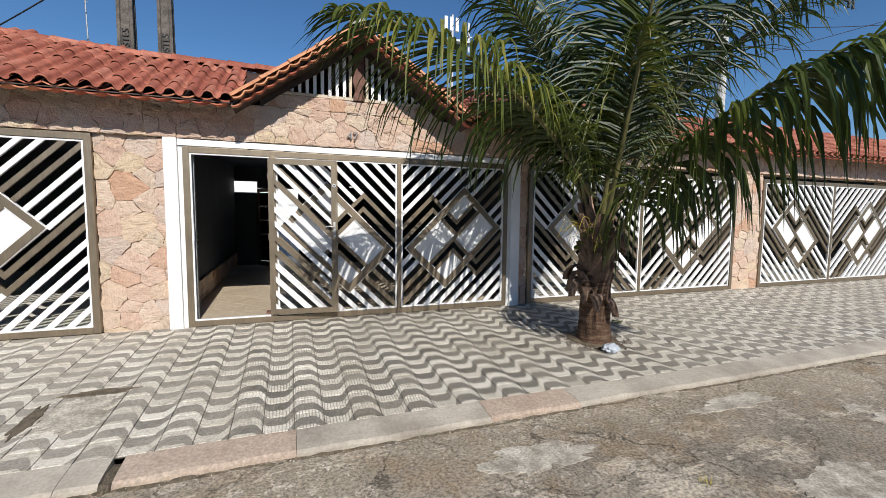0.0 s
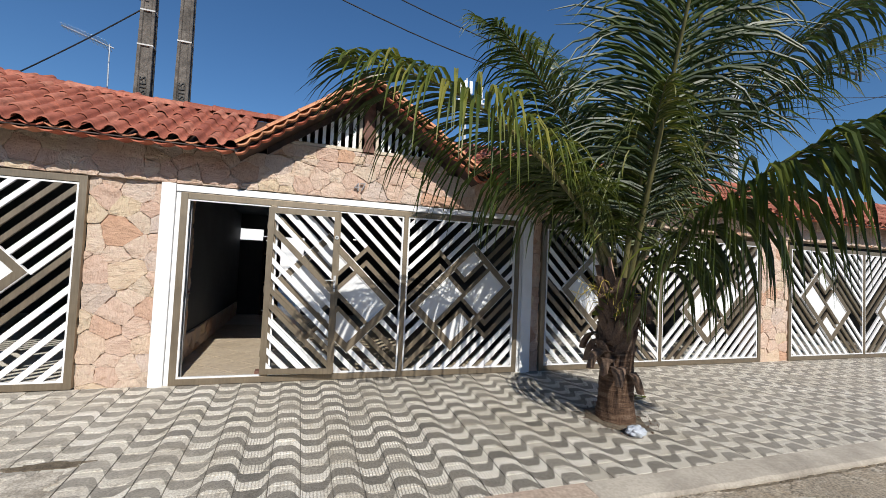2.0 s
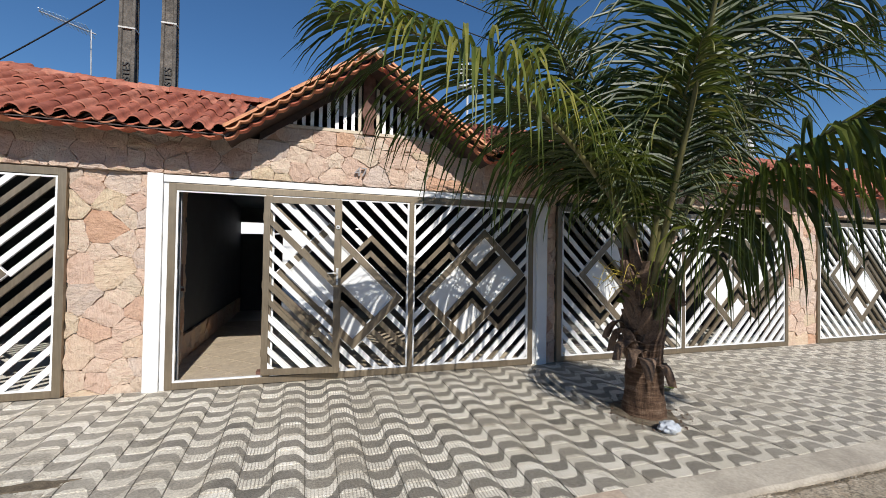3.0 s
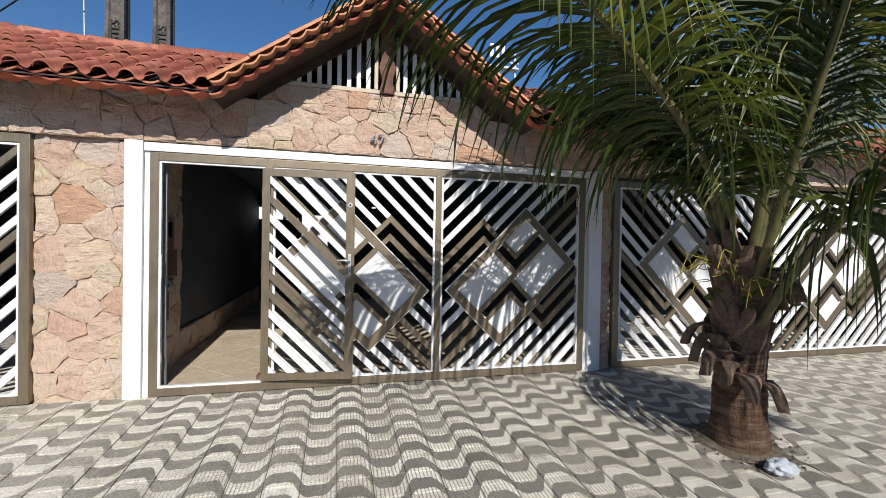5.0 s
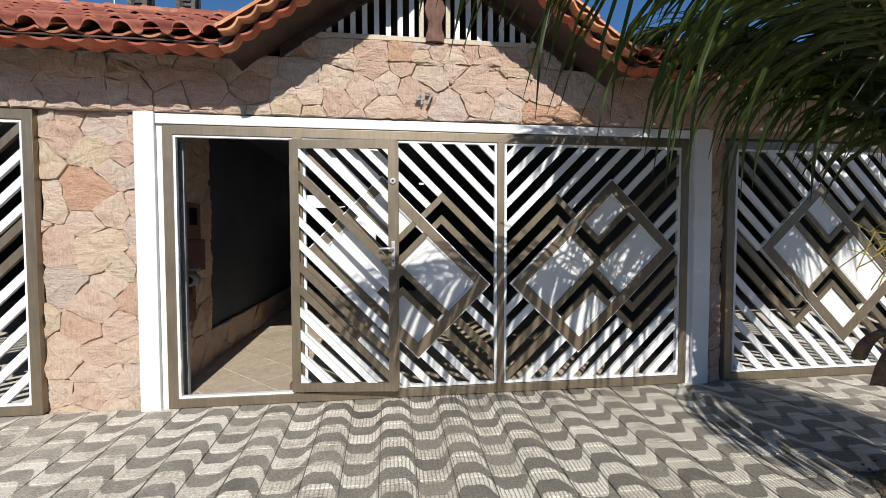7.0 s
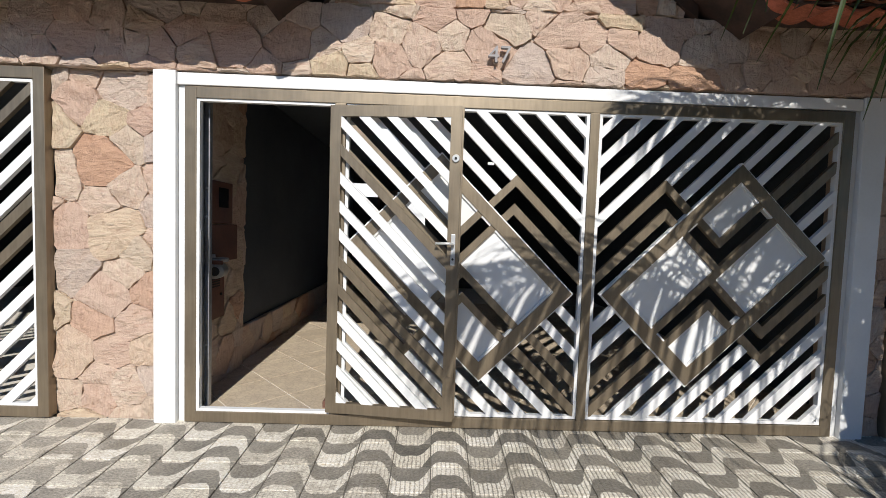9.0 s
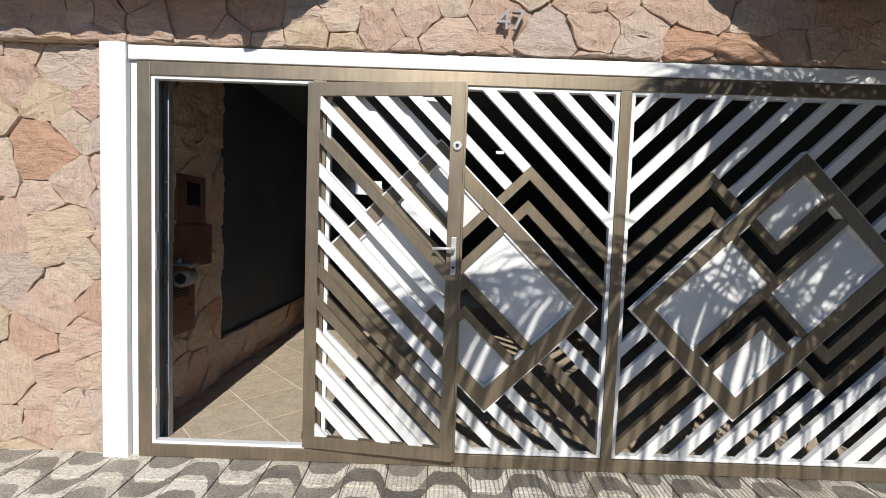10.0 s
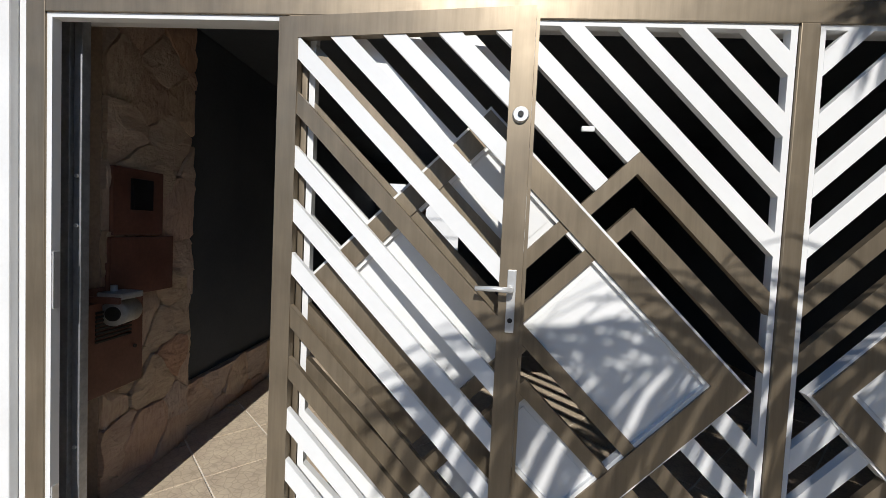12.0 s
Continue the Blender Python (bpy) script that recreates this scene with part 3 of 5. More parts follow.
# ---- white surround of the gate ----
def surround():
    t = thing("gate_surround", "white painted concrete surround framing the driveway gate", "door frame", kind="structure")
    part("jamb", box(bmesh.new(), -2.917, -2.767, -0.035, 0.085, -0.06, 2.382, 0.006), WHITE_WALL, t)
    part("jamb", box(bmesh.new(), 1.905, 2.072, -0.035, 0.085, -0.12, 2.382, 0.006), WHITE_WALL, t)
    part("jamb_reveal", box(bmesh.new(), -2.764, -2.713, 0.0, 0.06, -0.05, 2.29), WHITE_WALL, t)
    part("jamb_reveal", box(bmesh.new(), 1.850, 1.902, 0.0, 0.06, -0.10, 2.29), WHITE_WALL, t)
    part("head", box(bmesh.new(), -2.764, 1.902, -0.022, 0.28, 2.292, 2.372, 0.005), WHITE_WALL, t)


surround()


# ---- gates ----
SQ = 0.5 ** 0.5


def gate_panel(parent, centre, sgn, u0, u1, shift, z0=0.095, z1=2.19, y=0.0):
    """One wing: diagonal slats, two chevrons and a leaning framed rectangle. u runs from the centre post outwards; p = z + u, m = z - u."""
    tag = "gate wing of white and bronze diagonal slats"
    def to_x(poly):
        q = [(centre + sgn * u, z) for u, z in poly]
        return q
    def region(conds):
        poly = [(u0, z0), (u1, z0), (u1, z1), (u0, z1)]
        for kind, lo, hi in conds:
            for sg, lim in ((1, lo), (-1, hi)):
                if lim is None:
                    continue
                if kind == "p":
                    poly = clip(poly, sg, sg, sg * (lim + shift))
                else:
                    poly = clip(poly, -sg, sg, sg * (lim - shift))
                if len(poly) < 3:
                    return None
        return poly if abs(area(poly)) > 2e-4 else None
    wing = None
    liner = [(u0 - 0.022, u0, z0 - 0.02, z1 + 0.018), (u1, u1 + 0.022, z0 - 0.02, z1 + 0.018), (u0, u1, z1, z1 + 0.018), (u0, u1, z0 - 0.02, z0)]
    bm = boxes([(min(centre + sgn * a, centre + sgn * b), max(centre + sgn * a, centre + sgn * b), y - 0.016, y + 0.02, c, d) for a, b, c, d in liner])
    wing = part("wing_frame", bm, WHITE, parent, "thin white inner frame of a gate wing")

    def put(name, mat, y0, y1, *conds):
        poly = region(conds)
        if poly:
            part(name, slab(bmesh.new(), to_x(poly), y + y0, y + y1), mat, wing)

    s0, s1 = -0.017, 0.013
    for k in range(-4, 4):                                   # white slats above the chevrons
        top = 2.065 - 0.2025 * k
        put("slat", WHITE, s0, s1, ("m", top - 0.08, top))
    for k, leg0, leg1 in ((4, 2.217, 2.289), (5, 2.030, 2.103)):  # chevrons
        top = 2.065 - 0.2025 * k
        put("bronze_slat", BRONZE, s0, s1, ("m", top - 0.08, top), ("p", None, leg1))
        put("bronze_slat", BRONZE, s0, s1, ("m", 0.85, top - 0.08), ("p", leg0, leg1))
        put("slat", WHITE, s0, s1, ("m", top - 0.08, top), ("p", 2.289 + 0.002, None))
    for k in range(6, 13):                                   # white slats on the outer side
        top = 2.065 - 0.2025 * k
        dull = k in (8, 9)
        put("bronze_slat" if dull else "slat", BRONZE if dull else WHITE, s0, s1, ("m", max(top - 0.08, -0.46), top - (0.004 if k == 6 else 0)), ("p", 2.93, None))
    for j in range(0, 14):                                   # lower field
        top = 0.715 - 0.2 * j
        band = ("m", top - 0.088, top)
        if j < 6:
            put("bronze_slat" if j in (2, 3) else "slat", BRONZE if j in (2, 3) else WHITE, s0, s1, band, ("p", None, 1.08))
        elif j < 8:
            put("slat", WHITE, s0, s1, band, ("p", None, 1.758))
            leg0, leg1 = ((1.944, 2.03), (1.76, 1.84))[j - 6]
            put("bronze_slat", BRONZE, s0, s1, band, ("p", leg0, None))
            put("bronze_slat", BRONZE, s0, s1, ("m", top + 0.0005, -0.39), ("p", leg0, leg1))
        else:
            put("slat", WHITE, s0, s1, band)
    # leaning rectangle: white edging under bronze bars
    e = 0.014
    for m0, m1, p0, p1 in ((0.725, 0.86 + e, 1.07 - e, 2.93 + e), (-0.39 - e, -0.245, 1.07 - e, 2.93 + e), (-0.245, 0.725, 1.07 - e, 1.225), (-0.245, 0.725, 2.795, 2.93 + e)):
        put("edging", WHITE, -0.021, 0.016, ("m", m0, m1), ("p", p0, p1))
    for m0, m1, p0, p1 in ((0.745, 0.86, 1.07, 2.93), (-0.39, -0.265, 1.07, 2.93), (-0.265, 0.745, 1.07, 1.205), (-0.265, 0.745, 2.815, 2.93)):
        put("frame_bar", BRONZE, -0.029, 0.018, ("m", m0, m1), ("p", p0, p1))
    # cross bars inside
    for m0, m1, p0, p1 in ((0.195, 0.268, 1.205, 2.815), (0.268, 0.745, 2.04, 2.11), (-0.265, 0.195, 1.925, 1.995),
                           (0.40, 0.745, 2.23, 2.30), (0.40, 0.47, 2.30, 2.815), (0.02, 0.09, 1.205, 1.82), (-0.265, 0.02, 1.75, 1.82)):
        put("cross_bar", BRONZE, -0.022, 0.014, ("m", m0 + 0.0005, m1 - 0.0005), ("p", p0 + 0.0005, p1 - 0.0005))
    for m0, m1, p0, p1 in ((0.268, 0.745, 1.205, 2.04), (0.47, 0.745, 2.30, 2.815), (-0.265, 0.195, 1.995, 2.815), (-0.265, 0.02, 1.205, 1.75)):
        put("infill_panel", WHITE, -0.004, 0.006, ("m", m0, m1), ("p", p0, p1))
        put("infill_moulding", WHITE, -0.008, -0.0045, ("m", m0 + 0.035, m1 - 0.035), ("p", p0 + 0.035, p1 - 0.035))


def driveway_gate(label, x0, x1, top, bottom, centre, post=True):
    """The bronze frame of a gate between x0 and x1."""
    t = thing("driveway_gate", label, "gate", group="gates along the street", at=(0, 0, 0))
    w = 0.075
    for r in ((x0, x0 + w, -0.025, 0.04, bottom, top), (x1 - w, x1, -0.025, 0.04, bottom, top)):
        part("stile", box(bmesh.new(), *r, 0.003), BRONZE, t)
    part("head_rail", box(bmesh.new(), x0 + w, x1 - w, -0.025, 0.04, top - w, top, 0.003), BRONZE, t)
    part("bottom_rail", box(bmesh.new(), x0 + w, x1 - w, -0.025, 0.04, bottom, bottom + w, 0.003), BRONZE, t)
    if post:
        part("centre_post", box(bmesh.new(), centre - 0.031, centre + 0.031, -0.027, 0.04, bottom + w, top - w, 0.003), BRONZE, t)
    return t


gate = driveway_gate("driveway gate of white and bronze diagonal slats, small door open", -2.712, 1.848, 2.283, -0.005, 0.05)
gate_panel(gate, 0.05, 1, 0.055, 1.70, 0.0)
gate_panel(gate, 0.05, -1, 0.055, 1.665, 0.0)
part("door_stile", box(bmesh.new(), -1.715, -1.640, -0.025, 0.04, 0.07, 2.208, 0.003), BRONZE, gate)
# white edging of the door opening
part("door_edging", boxes([(-2.637, -2.617, -0.016, 0.02, 0.07, 2.208), (-2.617, -1.716, -0.016, 0.02, 2.19, 2.208), (-2.617, -1.716, -0.016, 0.02, 0.07, 0.088)]), WHITE, gate)
part("strike_plate", boxes([(-2.6165, -2.612, -0.012, 0.016, 1.10, 1.32)], 0.001), CHROME, gate, "steel strike plate")
part("strike_plate", boxes([(-2.6165, -2.612, -0.012, 0.016, 0.30, 0.40)], 0.001), CHROME, gate, "steel strike plate")
part("latch_keep", boxes([(-0.672, -0.628, -0.028, -0.0172, 1.832, 1.85)], 0.003), WHITE, gate, "small white keep on a slat")

gate_b = driveway_gate("wide driveway gate of white and bronze diagonal slats, shut", 2.248, 7.10, 2.283, -0.005, 4.64)
gate_panel(gate_b, 4.64, 1, 0.055, 2.35, 0.36)
gate_panel(gate_b, 4.64, -1, 0.055, 2.28, 0.36)
gate_c = driveway_gate("wide driveway gate of white and bronze diagonal slats, shut", 7.882, 12.65, 2.283, -0.005, 10.27)
gate_panel(gate_c, 10.27, 1, 0.055, 2.28, 0.36)
gate_panel(gate_c, 10.27, -1, 0.055, 2.28, 0.36)
gate_d = driveway_gate("wide driveway gate of white and bronze diagonal slats, shut", -8.42, -3.634, 2.37, 0.0, -6.03)
gate_panel(gate_d, -6.03, 1, 0.055, 2.30, 0.27, 0.095, 2.27)
gate_panel(gate_d, -6.03, -1, 0.055, 2.30, 0.27, 0.095, 2.27)


def door_leaf():
    """The small door, swung right round on its hinges against the wing."""
    t = thing("gate_door", "open gate door of bronze frame and white diagonal slats, folded against the wing", "door", at=(-1.730, -0.027, 0))
    W, Z0, Z1, w = 0.876, 0.099, 2.184, 0.072
    d0, d1 = -0.032, 0.0
    def bar(name, poly):
        part(name, slab(bmesh.new(), poly, d0, d1), BRONZE, t)
    bar("stile", [(0, Z0), (w, Z0 + w), (w, Z1 - w), (0, Z1)])
    bar("stile", [(W, Z0), (W, Z1), (W - w, Z1 - w), (W - w, Z0 + w)])
    bar("top_rail", [(0, Z1), (w, Z1 - w), (W - w, Z1 - w), (W, Z1)])
    bar("bottom_rail", [(0, Z0), (W, Z0), (W - w, Z0 + w), (w, Z0 + w)])
    part("edge_strip", box(bmesh.new(), W + 0.001, W + 0.012, d0 + 0.008, d1 + 0.006, Z0 + 0.01, Z1 - 0.01), BRONZE, t)
    for k in range(0, 17):
        c = 1.205 - 0.1878 * k + 1.737
        poly = [(w - 0.012, Z0 + w - 0.012), (W - w + 0.006, Z0 + w - 0.012), (W - w + 0.006, Z1 - w + 0.006), (w - 0.012, Z1 - w + 0.006)]
        poly = clip(clip(poly, 1, 1, c - 0.078), -1, -1, -c)
        if len(poly) >= 3 and area(poly) > 4e-4:
            br = k in (5, 9, 10)
            part("bronze_slat" if br else "slat", slab(bmesh.new(), poly, d0 + 0.004, d1 - 0.006), BRONZE if br else WHITE, t)
    plate = part("lock_plate", box(bmesh.new(), W - 0.046, W - 0.018, d0 - 0.007, d0 - 0.0005, 1.15, 1.354, 0.003), CHROME, t, "steel lock plate")
    bm = tube(bmesh.new(), [(W - 0.032, d0 - 0.007, 1.292), (W - 0.032, d0 - 0.045, 1.292)], 0.009, None, 10)
    tube(bm, [(W - 0.030, d0 - 0.045, 1.292), (W - 0.075, d0 - 0.047, 1.294), (W - 0.145, d0 - 0.043, 1.292)], 0.0095, 0.008, 10)
    part("lever_handle", bm, CHROME, plate, "steel lever handle", True)
    part("keyhole", tube(bmesh.new(), [(W - 0.032, d0 - 0.0072, 1.19), (W - 0.032, d0 - 0.010, 1.19)], 0.008, None, 10), BLACK, plate, "dark key cylinder")
    lock = part("deadlock", tube(bmesh.new(), [(W - 0.032, d0 - 0.0005, 1.846), (W - 0.032, d0 - 0.012, 1.846)], 0.027, 0.023, 20), CHROME, t, "round steel deadlock rose")
    part("cylinder", tube(bmesh.new(), [(W - 0.032, d0 - 0.0125, 1.846), (W - 0.032, d0 - 0.017, 1.846)], 0.009, None, 12), BLACK, lock, "dark lock cylinder")
    part("lower_lock", tube(bmesh.new(), [(W - 0.035, d0 - 0.0005, 0.385), (W - 0.035, d0 - 0.008, 0.385)], 0.02, None, 16), BRONZE, t)
    for z in (0.35, 1.15, 1.95):
        part("hinge", tube(bmesh.new(), [(-0.006, d1 + 0.004, z - 0.04), (-0.006, d1 + 0.004, z + 0.04)], 0.009, None, 10), BRONZE, t)
    t.matrix_basis = pose(-1.730, -0.027, 0, 0, 0, -6.5)


door_leaf()


# ---- house number ----
cu = bpy.data.curves.new("house_number", "FONT")
cu.body, cu.size, cu.extrude, cu.align_x = "47", 0.155, 0.012, "CENTER"
cu.materials.append(NUMBER)
num = tagged(new("house_number", cu), "grey cast house number 47 on the stone wall", "number")
num.matrix_basis = pose(-0.625, -0.064, 2.50, 90, 0, 0)


# across the street: unseen wall added to close the place and cut fill light
wall_light_block = wall("wall_light_block", "plain unseen wall across the street, added to cut sky light", -34.0, 34.0, -12.6, -12.2, -0.45, 3.9, CREAM)


# ---- roofs ----
EAVE_Y, EAVE_Z, SLOPE = -0.50, 2.80, 0.53       # street eave
PITCH, COURSE = 0.19, 0.335
RIDGE_X, RIDGE_Z, GABLE = -0.55, 3.875, 0.705    # gable ridge over the gate
ang = math.atan(SLOPE)


def barrel_tile(length=0.40, pitch=PITCH, r=0.058, mat=None, thick=0.013):
    """A barrel roof tile with its trough; runs up along +y, lies in the x-y plane."""
    bm = bmesh.new()
    prof = []
    for k in range(9):
        t = math.pi * k / 8
        prof.append((r * -math.cos(t), 0.92 * r * math.sin(t)))
    w = pitch - 2 * r
    for k in range(1, 5):
        t = math.pi * k / 4
        prof.append((r + w * k / 4, -0.022 * math.sin(t)))
    rings = []
    for y, sc, lift in ((0.0, 1.0, 0.014), (0.015, 1.0, 0.014), (length * 0.5, 0.95, 0.007), (length, 0.88, 0.0)):
        row_t = [bm.verts.new((x * sc if x <= r else x, y, z * sc + lift)) for x, z in prof]
        rings.append(row_t)
    for a, b in zip(rings, rings[1:]):
        for i in range(len(prof) - 1):
            bm.faces.new((a[i], a[i + 1], b[i + 1], b[i]))
    low = [bm.verts.new((v.co.x * 0.97, 0.0, v.co.z - thick)) for v in rings[0]]
    for i in range(len(prof) - 1):
        bm.faces.new((low[i], low[i + 1], rings[0][i + 1], rings[0][i]))
    me = bpy.data.meshes.new("roof_tile")
    bm.normal_update()
    bm.to_mesh(me)
    bm.free()
    me.shade_smooth()
    me.materials.append(mat)
    return me


def ridge_y(x):
    return 1.02 + (0.38 * min(1.0, max(0.0, (-3.5 - x) / 1.6)) if x < 0 else 0.0)


def roof_z(y):
    return EAVE_Z + SLOPE * (y - EAVE_Y)


def plane_mesh(name, quads, mat, label, cat="roof"):
    bm = bmesh.new()
    for q in quads:
        bm.faces.new([bm.verts.new(v) for v in q])
    return tagged(part(name, bm, mat), label, cat, kind="structure")


roof_a = tagged(part("roof_street", boxes([]), DARK_WOOD), "red barrel-tiled roof slope facing the street", "roof", kind="structure")
bm = bmesh.new()
for x0, x1 in ((-13, -5.1), (-5.1, -3.5), (-3.5, -2.0), (-2.0, 1.0), (1.0, 16)):
    a, b = ridge_y(x0), ridge_y(x1)
    y0 = EAVE_Y + 0.05 if x1 <= -2.0 or x0 >= 1.0 else 0.30
    vs = [(x0, y0, roof_z(y0) - 0.03), (x1, y0, roof_z(y0) - 0.03), (x1, b, roof_z(b) - 0.03), (x0, a, roof_z(a) - 0.03)]
    bm.faces.new([bm.verts.new(v) for v in vs])
    vs = [(x0, a, roof_z(a) - 0.03), (x1, b, roof_z(b) - 0.03), (x1, 6.7, 2.77), (x0, 6.7, 2.77)]
    bm.faces.new([bm.verts.new(v) for v in vs])
bm.to_mesh(roof_a.data)
bm.free()

TILE_MESH = barrel_tile(mat=TERRACOTTA)
up = Matrix.Rotation(ang, 4, "X")
far_tiles = bmesh.new()
rng = random.Random(5)
for side, xs, xe in ((0, -6.6, -2.05), (1, 0.98, 15.6)):
    n = int((xe - xs) / PITCH)
    for i in range(n):
        x = xs + PITCH * (i + 0.5) if side else xe - PITCH * (i + 0.5)
        yr = ridge_y(x)
        rows_n = int((yr - EAVE_Y) / math.cos(ang) / COURSE) + 1
        for j in range(rows_n):
            s = j * COURSE
            y, z = EAVE_Y + s * math.cos(ang), EAVE_Z + s * math.sin(ang) + 0.004 * j
            if y > yr - 0.05:
                continue
            m = Matrix.Translation((x + rng.uniform(-0.006, 0.006), y + rng.uniform(-0.012, 0.012), z + rng.uniform(-0.003, 0.004))) @ up @ Matrix.Rotation(rng.uniform(-0.03, 0.03), 4, "Z")
            if not side or x < 2.2:
                ob = new("roof_tile", TILE_MESH)
                ob.parent, ob.matrix_basis = roof_a, m
            else:
                me = TILE_MESH.copy()
                me.transform(m)
                far_tiles.from_mesh(me)
                bpy.data.meshes.remove(me)
ob = part("roof_tiles_beyond", far_tiles, TERRACOTTA, roof_a, "", True)
tagged(ob, "red barrel tiles of the neighbouring roofs", kind="stuff")


def half_round(length, r, mat, name, thick=0.014, flat=1.0):
    """A capping tile: half a tapered tube along +y."""
    bm = bmesh.new()
    rings = []
    for y, sc in ((0, 1.0), (0.012, 1.06), (0.035, 1.06), (0.04, 1.0), (length, 0.86)):
        rings.append([bm.verts.new((-r * sc * math.cos(math.pi * k / 10), y, flat * r * sc * math.sin(math.pi * k / 10))) for k in range(11)])
    for a, b in zip(rings, rings[1:]):
        for i in range(10):
            bm.faces.new((a[i], a[i + 1], b[i + 1], b[i]))
    low = [bm.verts.new(v.co * (1 - thick / r)) for v in rings[0]]
    for i in range(10):
        bm.faces.new((low[i], low[i + 1], rings[0][i + 1], rings[0][i]))
    me = bpy.data.meshes.new(name)
    bm.normal_update()
    bm.to_mesh(me)
    bm.free()
    me.shade_smooth()
    me.materials.append(mat)
    return me


# ridge caps
RIDGE_MESH = half_round(0.42, 0.10, TERRACOTTA, "ridge_tile")
for xs, xe in ((-6.6, -1.7), (0.9, 15.5)):
    x = xs
    while x < xe:
        y = ridge_y(x)
        y2 = ridge_y(x + 0.36)
        p, q = Vector((x, y, roof_z(y) + 0.0)), Vector((x + 0.36, y2, roof_z(y2) + 0.0))
        d = (q - p).normalized()
        o = new("ridge_tile", RIDGE_MESH)
        o.parent = roof_a
        o.matrix_basis = Matrix.Translation(p) @ d.to_track_quat("Y", "Z").to_matrix().to_4x4() @ Matrix.Rotation(rng.uniform(-0.05, 0.05), 4, "Y")
        x += 0.36


def scallop(width, depth, sag, mat, name, thick=0.016):
    """A dished tile whose hanging front edge makes one scallop; front at y = 0."""
    bm = bmesh.new()
    rings = []
    for y in (0.0, depth):
        top = [bm.verts.new((width * (k / 8 - 0.5), y, -sag * math.sin(math.pi * k / 8))) for k in range(9)]
        low = [bm.verts.new((width * (k / 8 - 0.5), y, -sag * math.sin(math.pi * k / 8) - thick)) for k in range(9)]
        rings.append((top, low))
    (t0, l0), (t1, l1) = rings
    for k in range(8):
        bm.faces.new((t0[k], t0[k + 1], t1[k + 1], t1[k]))
        bm.faces.new((l0[k], l1[k], l1[k + 1], l0[k + 1]))
        bm.faces.new((t0[k], l0[k], l0[k + 1], t0[k + 1]))
    for a, b in ((0, 0), (8, 8)):
        bm.faces.new((t0[a], t1[a], l1[a], l0[a]))
    me = bpy.data.meshes.new(name)
    bmesh.ops.recalc_face_normals(bm, faces=bm.faces)
    bm.to_mesh(me)
    bm.free()
    me.materials.append(mat)
    return me


# two hanging rows of eave tiles
SC = 0.20
EAVE_MESH = scallop(SC - 0.002, 0.24, 0.034, EAVE_TILE, "eave_tile")
for xs, xe in ((-6.6, -2.06), (1.0, 15.6)):
    n = int((xe - xs) / SC)
    for row, (dy, dz, off) in enumerate(((0.028, 0.014, 0.0), (0.052, -0.026, 0.09))):
        for i in range(n):
            x = (xe - SC * (i + 0.5) - off) if xs < 0 else xs + SC * (i + 0.5) + off
            o = new("eave_tile", EAVE_MESH)
            o.parent = roof_a
            o.matrix_basis = Matrix.Translation((x, EAVE_Y + dy + rng.uniform(-0.006, 0.006), EAVE_Z + dz + rng.uniform(-0.003, 0.003))) @ Matrix.Rotation(0.12, 4, "X")
# boards under the eaves
for nm, x0, x1 in (("left", -13, -2.10), ("right", 1.0, 16)):
    bm = bmesh.new()
    for q in ([(x0, -0.46, 2.755), (x1, -0.46, 2.755), (x1, 0.0, 2.83), (x0, 0.0, 2.83)],):
        lo = [bm.verts.new(v) for v in q]
        hi = [bm.verts.new((v[0], v[1], v[2] + 0.012)) for v in q]
        bm.faces.new(lo[::-1])
        bm.faces.new(hi)
        for i in range(4):
            bm.faces.new((lo[i], lo[(i + 1) % 4], hi[(i + 1) % 4], hi[i]))
    tagged(part("eave_soffit_" + nm, bm, DARK_WOOD), "dark wooden boards under the eave", "soffit", kind="structure")

